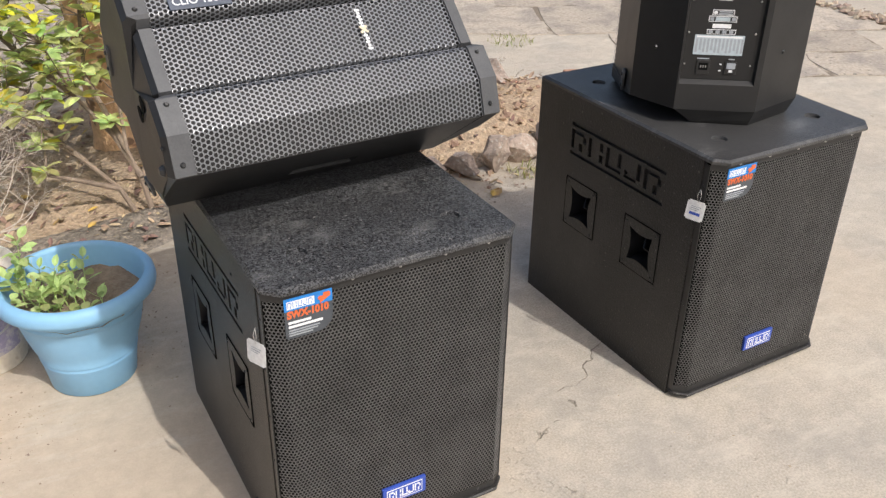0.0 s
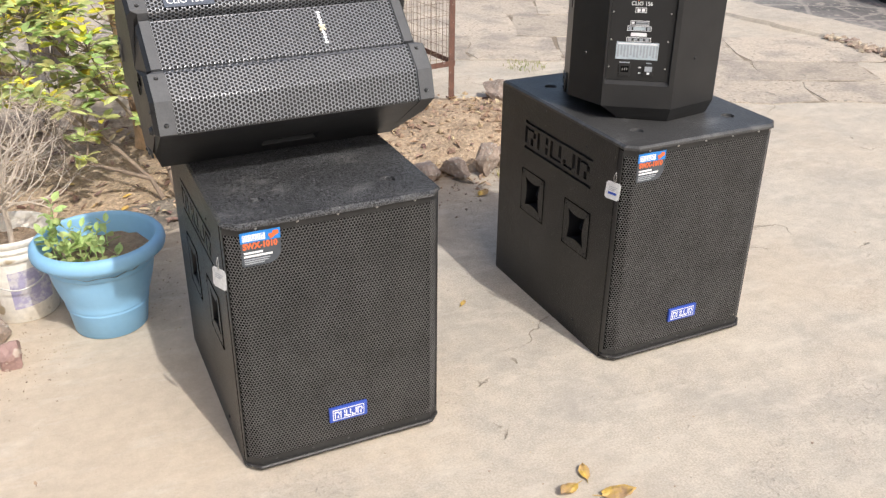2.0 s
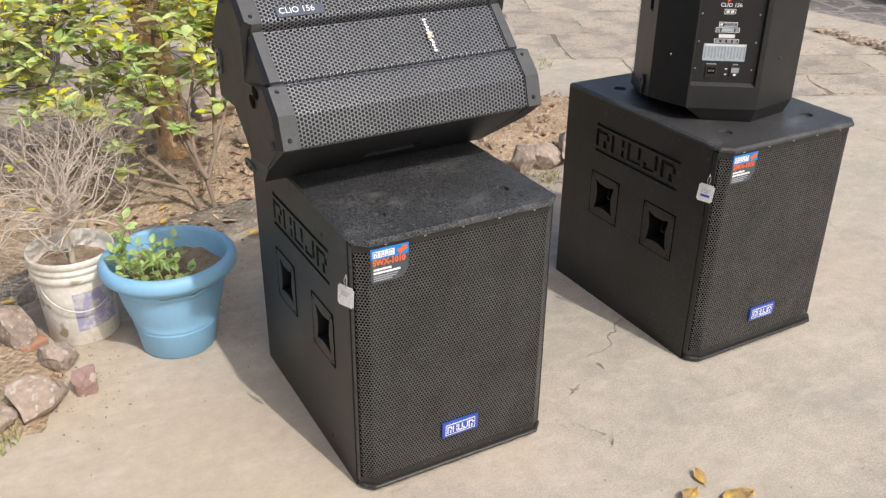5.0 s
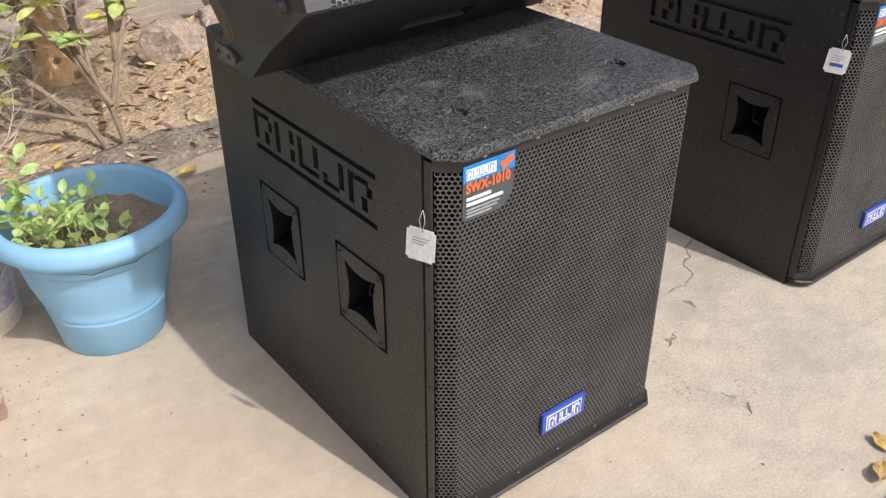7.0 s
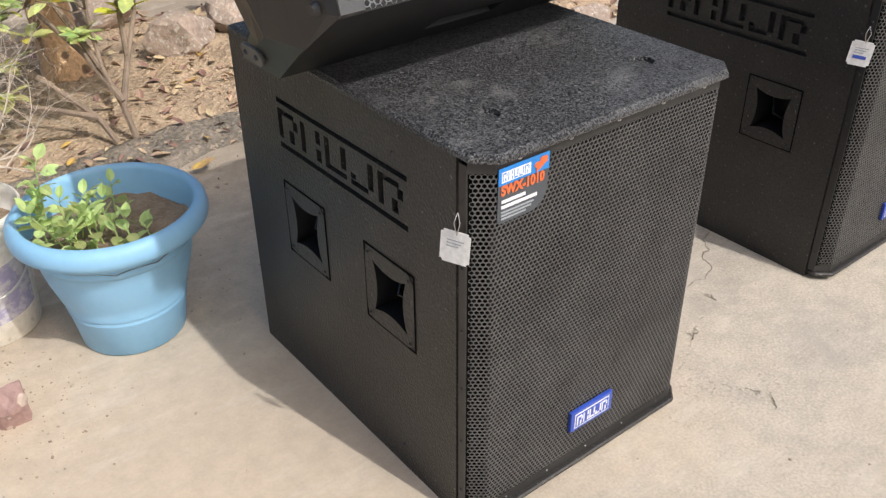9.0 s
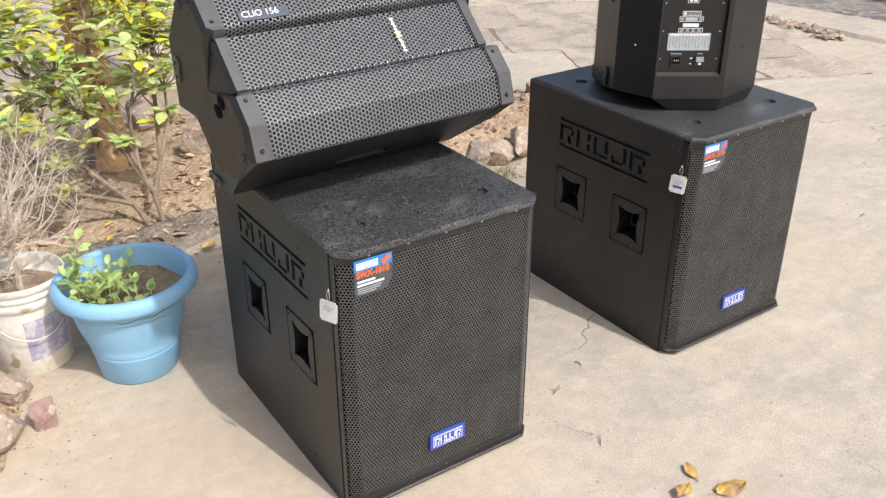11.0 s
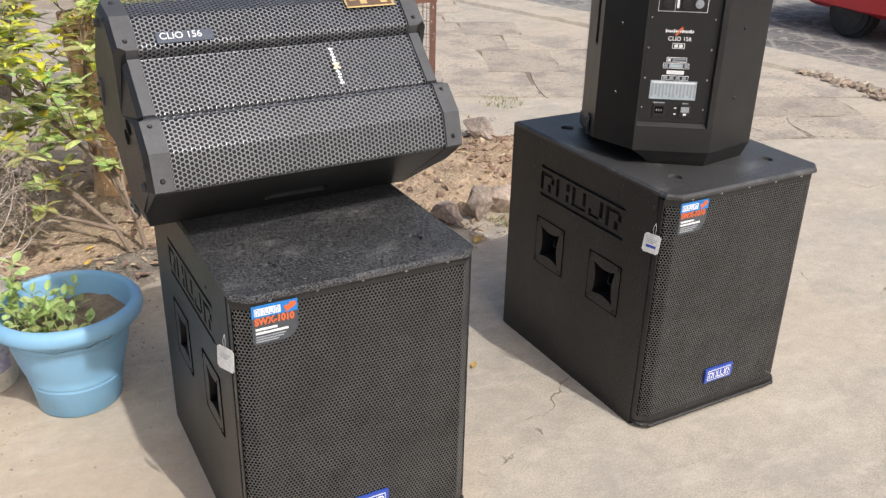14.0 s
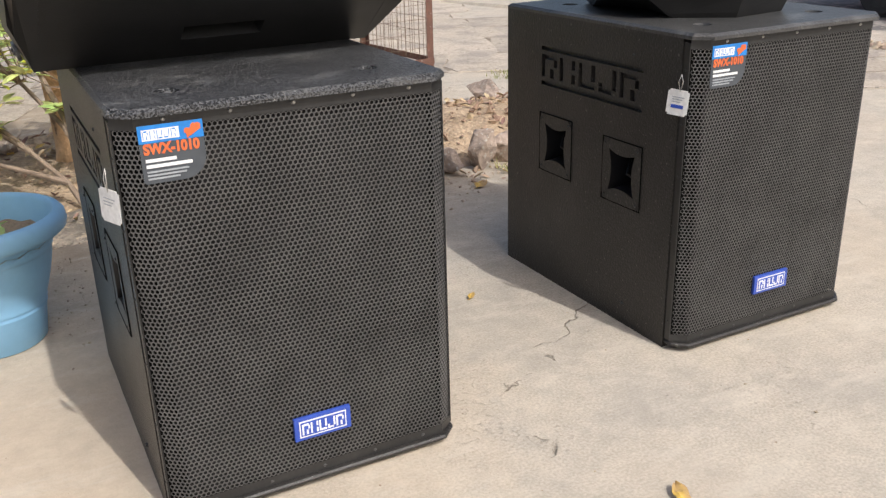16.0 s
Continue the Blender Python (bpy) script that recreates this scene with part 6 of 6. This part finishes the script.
def back_tree():
    """The dark multi-stemmed tree behind the bed, its sprays of yellow-green leaves hanging into view."""
    tree = thing("tree", pose(0.20, 5.55, 0), "dark multi-stemmed tree with drooping yellow-green leaves", "tree")
    r = random.Random(31)
    stems = [
        [(0, 0, -0.05), (-0.02, 0, 0.25), (-0.06, -0.02, 0.6), (-0.16, -0.05, 1.1), (-0.3, -0.1, 1.7)],
        [(0.02, 0, 0.05), (0.04, 0.02, 0.35), (0.10, 0, 0.7), (0.22, -0.02, 1.2), (0.42, -0.1, 1.8)],
        [(0.08, 0.02, -0.05), (0.16, 0.0, 0.3), (0.26, -0.05, 0.7), (0.42, -0.15, 1.25), (0.7, -0.3, 1.75)],
    ]
    for s in stems:
        vs, fs = [], []
        add_tube(vs, fs, s, [0.045, 0.036, 0.03, 0.024, 0.018], 9)
        mesh("stem", vs, fs, DARKBARK, tree)
    vs, fs, lv, lf = [], [], [], []
    # hanging sprays
    sprays = [(-0.10, -0.55, 1.05), (-0.02, -0.60, 1.0), (-0.25, -0.45, 1.10), (-0.4, -0.5, 1.0), (0.72, -0.5, 1.02), (0.80, -0.55, 1.0), (0.90, -0.5, 0.98), (0.98, -0.55, 0.96),
              (0.62, -0.40, 1.02), (0.86, -0.62, 1.02), (0.76, -0.66, 0.98), (0.06, -0.66, 1.02), (-0.15, -0.7, 0.98), (0.94, -0.42, 1.05)]
    for x, y, z in sprays:
        near = min(stems, key=lambda s: abs(s[3][0] - x))
        a, b = Vector(near[3]), Vector((x, y, z - 0.22))
        mid = (a + b) / 2 + Vector((0, 0, 0.15))
        drop = b + Vector((r.uniform(-.05, .05), r.uniform(-.08, 0), -r.uniform(0.25, 0.42)))
        add_tube(vs, fs, [a, mid, b, drop], [0.010, 0.007, 0.004, 0.0015], 5)
        for i in range(11):
            p = b.lerp(drop, i / 10 * 0.8) + Vector((r.gauss(0, .02), r.gauss(0, .02), 0))
            way = Vector((r.uniform(-1, 1), r.uniform(-1, 0.6), -r.uniform(0.5, 1.3))).normalized()
            length, pairs = r.uniform(0.14, 0.24), r.randint(7, 10)
            axis = [p + way * length * t + Vector((0, 0, -0.35 * length * t * t)) for t in (0, .5, 1)]
            add_tube(vs, fs, axis, [0.0016, 0.0012, 0.0007], 4)
            turn = math.degrees(math.atan2(way.y, way.x))
            for k in range(pairs):
                t = 0.12 + 0.88 * k / (pairs - 1)
                q = p + way * length * t + Vector((0, 0, -0.35 * length * t * t))
                for side in (-1, 1):
                    L = r.uniform(0.032, 0.052)
                    add_leaf(lv, lf, Matrix.Translation(q) @ pose(0, 0, 0, 0, 0, turn + side * r.uniform(50, 75)) @ pose(0, 0, 0, r.uniform(-20, 20), r.uniform(0, 45), 0), L, L * 0.5, 0.08, 0.2)
    mesh("branches", vs, fs, DARKBARK, tree)
    mesh("crown", lv, lf, YLEAF, tree, "drooping yellow-green leaves")


back_tree()


# ---- tree guard, pillar ----
def tree_guard():
    g = thing("tree_guard", pose(2.245, 3.87, 0, 0, 0, 8), "rusty angle-iron tree guard with wire mesh", "tree guard")
    w, h = 0.62, 1.25
    for x, y in ((0, 0), (-w, 0), (0, w), (-w, w)):
        bm = bmesh.new()
        sx, sy = (1 if x < 0 else -1), (1 if y == 0 else -1)
        add_box(bm, min(x, x + sx * .035), max(x, x + sx * .035), min(y, y + sy * .004), max(y, y + sy * .004), -0.05, h)
        add_box(bm, min(x, x + sx * .004), max(x, x + sx * .004), min(y, y + sy * .035), max(y, y + sy * .035), -0.05, h)
        part("post", bm, RUST, g)
    for z in (0.235, 0.75, 1.22):
        for k in range(4):
            x0, x1, y0, y1 = [(-w, 0, -.004, 0), (-w, 0, w, w + .004), (-w - .004, -w, 0, w), (0, .004, 0, w)][k]
            box("rail", x0, x1, y0, y1, z - 0.014, z + 0.014, RUST, g)
    for k in range(4):
        vs, fs = [], []
        for i in range(1, 16):
            t = -w + w * i / 16
            a, b = [((t, 0.003, .235), (t, 0.003, 1.22)), ((t, w - .003, .235), (t, w - .003, 1.22)), ((-w + .003, t + w, .235), (-w + .003, t + w, 1.22)), ((-.003, t + w, .235), (-.003, t + w, 1.22))][k]
            add_tube(vs, fs, [a, b], [0.0013, 0.0013], 4)
        for i in range(1, 15):
            z = 0.235 + 0.985 * i / 15
            a, b = [((-w, 0.004, z), (0, 0.004, z)), ((-w, w - .004, z), (0, w - .004, z)), ((-w + .004, 0, z), (-w + .004, w, z)), ((-.004, 0, z), (-.004, w, z))][k]
            add_tube(vs, fs, [a, b], [0.0013, 0.0013], 4)
        mesh("wire_mesh", vs, fs, MESHWIRE, g)


tree_guard()
pl = box("pillar", -0.11, 0.11, -0.11, 0.11, 0, 1.3, WHITESTONE, None, "", bevel=0.012)
pl.matrix_world = pose(1.66, 7.3, 0, 0, 0, 12)
tagged(pl, "whitewashed stone pillar at the back of the yard", "pillar")


# ---- grass ----
def tuft(name, x, y, n, h, spread, mat, label, seed):
    r = random.Random(seed)
    vs, fs = [], []
    for i in range(n):
        a = r.uniform(0, 6.28)
        q = spread * math.sqrt(r.random())
        add_leaf(vs, fs, pose(x + q * math.cos(a), y + q * math.sin(a), 0.0, 0, 0, r.uniform(0, 360)) @ pose(0, 0, 0, 0, -r.uniform(35, 85), 0), h * r.uniform(0.5, 1.1), 0.004, -0.2, 0.1)
    tagged(mesh(name, vs, fs, mat), label, "grass", kind="stuff")


tuft("grass", -0.34, 1.955, 80, 0.04, 0.06, GRASS, "short green grass tuft by the edging rocks", 1)
tuft("grass", -0.2, 2.25, 120, 0.04, 0.08, DRYGRASS, "dry grass between the rocks", 2)
tuft("grass", 2.98, 4.38, 120, 0.035, 0.14, GRASS, "low grass in the paving joint", 3)
tuft("grass", 3.75, 3.62, 60, 0.09, 0.07, DRYGRASS, "dry reddish weed in the paving joint", 4)
tuft("grass", 2.02, 2.79, 60, 0.05, 0.06, GRASS, "thin grass at the kerb stones", 6)


# ---- red car on the road ----
def car():
    c = thing("car", pose(8.05, 3.72, -0.11, 0, 0, 4), "red car parked on the grey road", "car")
    # side profile along y (length), cross-section across x
    prof = [(-2.0, .30, .62, .60), (-1.9, .24, .78, .74), (-1.2, .21, .90, .80), (-0.6, .20, .95, .82), (0.6, .20, .96, .82), (1.5, .20, .92, .82), (2.05, .22, .82, .78), (2.38, .27, .72, .70), (2.50, .34, .58, .60)]
    vs, fs = [], []
    k = 12
    for y, zb, zt, hw in prof:
        sec = [(-hw * .80, zb), (-hw * .97, zb + .06), (-hw, zb + .20), (-hw, zt - .22), (-hw * .95, zt - .06), (-hw * .82, zt), (hw * .82, zt), (hw * .95, zt - .06), (hw, zt - .22), (hw, zb + .20), (hw * .97, zb + .06), (hw * .80, zb)]
        vs += [(x, y, z) for x, z in sec]
    for j in range(len(prof) - 1):
        for i in range(k):
            q = (i + 1) % k
            fs.append((j * k + i, j * k + q, (j + 1) * k + q, (j + 1) * k + i))
    fs += [tuple(range(k)), tuple((len(prof) - 1) * k + i for i in range(k))]
    body = mesh("body", vs, fs, CARRED, c, "glossy red bodywork", smooth=False)
    vs, fs = [], []
    cab = [(-1.0, .92, .72), (-0.5, 1.38, .60), (0.7, 1.42, .60), (1.5, .92, .70)]
    for y, z, hw in cab:
        vs += [(-hw, y, z), (hw, y, z), (-hw - .04, y, .88), (hw + .04, y, .88)]
    for j in range(3):
        a, b = 4 * j, 4 * j + 4
        fs += [(a, a + 1, b + 1, b), (a, b, b + 2, a + 2), (a + 1, a + 3, b + 3, b + 1)]
    mesh("cabin", vs, fs, CARRED, c)
    for s in (-1, 1):
        box("window", s * .665 - .012, s * .665 + .012, -0.45, 0.75, 0.98, 1.30, GLASS, c)
        for y in (-1.35, 1.62):
            bm = bmesh.new()
            bmesh.ops.create_cone(bm, cap_ends=True, segments=32, radius1=0.225, radius2=0.225, depth=0.17, matrix=pose(s * .655, y, 0.225, 0, 90, 0))
            bmesh.ops.bevel(bm, geom=[e for e in bm.edges if len(e.link_faces) == 2 and any(len(f.verts) > 6 for f in e.link_faces)], offset=0.03, segments=2, affect="EDGES")
            wh = part("wheel", bm, TYRE, c, "black rubber tyre", smooth=False)
            bm = bmesh.new()
            bmesh.ops.create_cone(bm, cap_ends=True, segments=24, radius1=0.14, radius2=0.12, depth=0.182, matrix=pose(s * .655, y, 0.225, 0, 90, 0))
            part("rim", bm, RIM, wh)
    box("bumper", -0.66, 0.66, 2.44, 2.56, 0.30, 0.46, CARRED, c, "red rear bumper", bevel=0.03)
    for s in (-1, 1):
        box("tail_lamp", s * .60 - .07, s * .60 + .07, 2.38, 2.47, 0.52, 0.64, ORANGE, c, "", bevel=0.01)


car()


# ---- flagstones, laid on the far part of the yard ----
def flagstones():
    r = random.Random(77)
    cu, su = math.cos(radians(-24)), math.sin(radians(-24))
    v = -3.0
    jv, jf = [], []
    made = 0
    while v < 8.5:
        hgt = r.uniform(0.42, 0.72)
        u = -3.0 + r.uniform(0, .5)
        while u < 9.0:
            wid = r.uniform(0.45, 1.05)
            cx, cy = (u + wid / 2), (v + hgt / 2)
            x, y = cx * cu - cy * su, cx * su + cy * cu
            edge = lerp_line([(2.5, 6.15), (3.7, 6.0), (4.7, 5.83), (5.6, 5.65), (6.7, 5.35), (8.2, 4.95), (10, 4.6)], y)
            inside = (x + 0.6 * y > 5.7 and y > 2.6 and x < edge - 0.95 and y < 8.6 and x > 1.0 and not (y < 4.5 and x < 2.9)) or (y > 4.75 and y < 8.6 and -2 < x < edge - 0.95)
            if inside and made < 290:
                made += 1
                gap = r.uniform(0.002, 0.010)
                cell = [(u, v), (u + wid, v), (u + wid, v + hgt), (u, v + hgt)]
                q0 = len(jv)
                jv += [(a * cu - b * su, a * su + b * cu, 0.002) for a, b in cell]
                jf.append((q0, q0 + 1, q0 + 2, q0 + 3))
                bm = bmesh.new()
                pts = []
                corners = [(u + gap, v + gap), (u + wid - gap, v + gap), (u + wid - gap, v + hgt - gap), (u + gap, v + hgt - gap)]
                for i in range(4):
                    a, b = corners[i], corners[(i + 1) % 4]
                    for t in (0.04, 0.35, 0.68, 0.96):
                        px, py = a[0] + (b[0] - a[0]) * t + r.gauss(0, .016), a[1] + (b[1] - a[1]) * t + r.gauss(0, .016)
                        pts.append((px * cu - py * su, px * su + py * cu))
                lift = r.uniform(0.004, 0.007)
                lo = [bm.verts.new((px, py, -0.01)) for px, py in pts]
                mx, my = sum(p[0] for p in pts) / 16, sum(p[1] for p in pts) / 16
                tx, ty = r.gauss(0, .0008), r.gauss(0, .0008)
                hi = [bm.verts.new((px + (mx - px) * .012, py + (my - py) * .012, lift + tx * (px - mx) + ty * (py - my))) for px, py in pts]
                bm.faces.new(hi)
                for i in range(16):
                    bm.faces.new((lo[i], lo[(i + 1) % 16], hi[(i + 1) % 16], hi[i]))
                part("flagstone", bm, FLAG, YARD)
            u += wid
        v += hgt
    mesh("joint_dirt", jv, jf, JOINT, YARD)


flagstones()


def joint_chips():
    """Broken chips and dirt along the open joint by the road."""
    r = random.Random(52)
    line = [(5.38, 4.17), (5.43, 4.02), (5.36, 3.82), (5.39, 3.76), (5.43, 3.67), (5.33, 3.51), (5.33, 3.4)]
    vs, fs = [], []
    for _ in range(260):
        t = r.random() * (len(line) - 1)
        i = min(int(t), len(line) - 2)
        a, b = Vector((*line[i], 0)), Vector((*line[i + 1], 0))
        p = a.lerp(b, t - i) + Vector((r.gauss(0, .045), r.gauss(0, .03), 0))
        q = r.choice((0.006, 0.009, 0.013, 0.02, 0.03)) * r.uniform(0.7, 1.2)
        base = len(vs)
        m = pose(p.x, p.y, 0.010 + q * 0.2, r.uniform(-25, 25), r.uniform(-25, 25), r.uniform(0, 360))
        vs += [m @ Vector(v) for v in ((q * 1.4, 0, 0), (-q * 1.3, .2 * q, 0), (0, q * .9, 0), (.1 * q, -q, 0), (.2 * q, .1 * q, q * .8), (0, 0, -q * .5))]
        fs += [tuple(base + k for k in f3) for f3 in ((0, 2, 4), (2, 1, 4), (1, 3, 4), (3, 0, 4), (2, 0, 5), (1, 2, 5), (3, 1, 5), (0, 3, 5))]
    tagged(mesh("stone_chips", vs, fs, GRIT), "broken stone chips and dirt along an open joint", "rubble", kind="stuff")


joint_chips()


def kerb_strip():
    """A low worn cement kerb along the yard's road side, broken in lengths."""
    r = random.Random(9)
    line = [(6.15, 1.2), (6.07, 2.5), (5.93, 3.7), (5.76, 4.7), (5.58, 5.6), (5.28, 6.7), (4.9, 8.1)]
    for i in range(len(line) - 1):
        a, b = Vector((*line[i], 0)), Vector((*line[i + 1], 0))
        d = (b - a).normalized()
        nrm = Vector((-d.y, d.x, 0))
        bm = bmesh.new()
        rows = 9
        top, base = [], []
        for k in range(rows):
            p = a.lerp(b, k / (rows - 1))
            wv = r.gauss(0, .012)
            base.append((bm.verts.new(p + nrm * (0.52 + wv) + Vector((0, 0, -.005))), bm.verts.new(p - nrm * 0.02 + Vector((0, 0, -.005)))))
            z = 0.026 + r.gauss(0, .004)
            top.append((bm.verts.new(p + nrm * (0.50 + wv) + Vector((0, 0, z))), bm.verts.new(p - nrm * 0.0 + Vector((0, 0, z * .8)))))
        for k in range(rows - 1):
            bm.faces.new((top[k][0], top[k + 1][0], top[k + 1][1], top[k][1]))
            bm.faces.new((base[k][0], base[k + 1][0], top[k + 1][0], top[k][0]))
            bm.faces.new((base[k][1], base[k + 1][1], top[k + 1][1], top[k][1]))
        part("kerb_length", bm, CONCRETE, YARD)


kerb_strip()
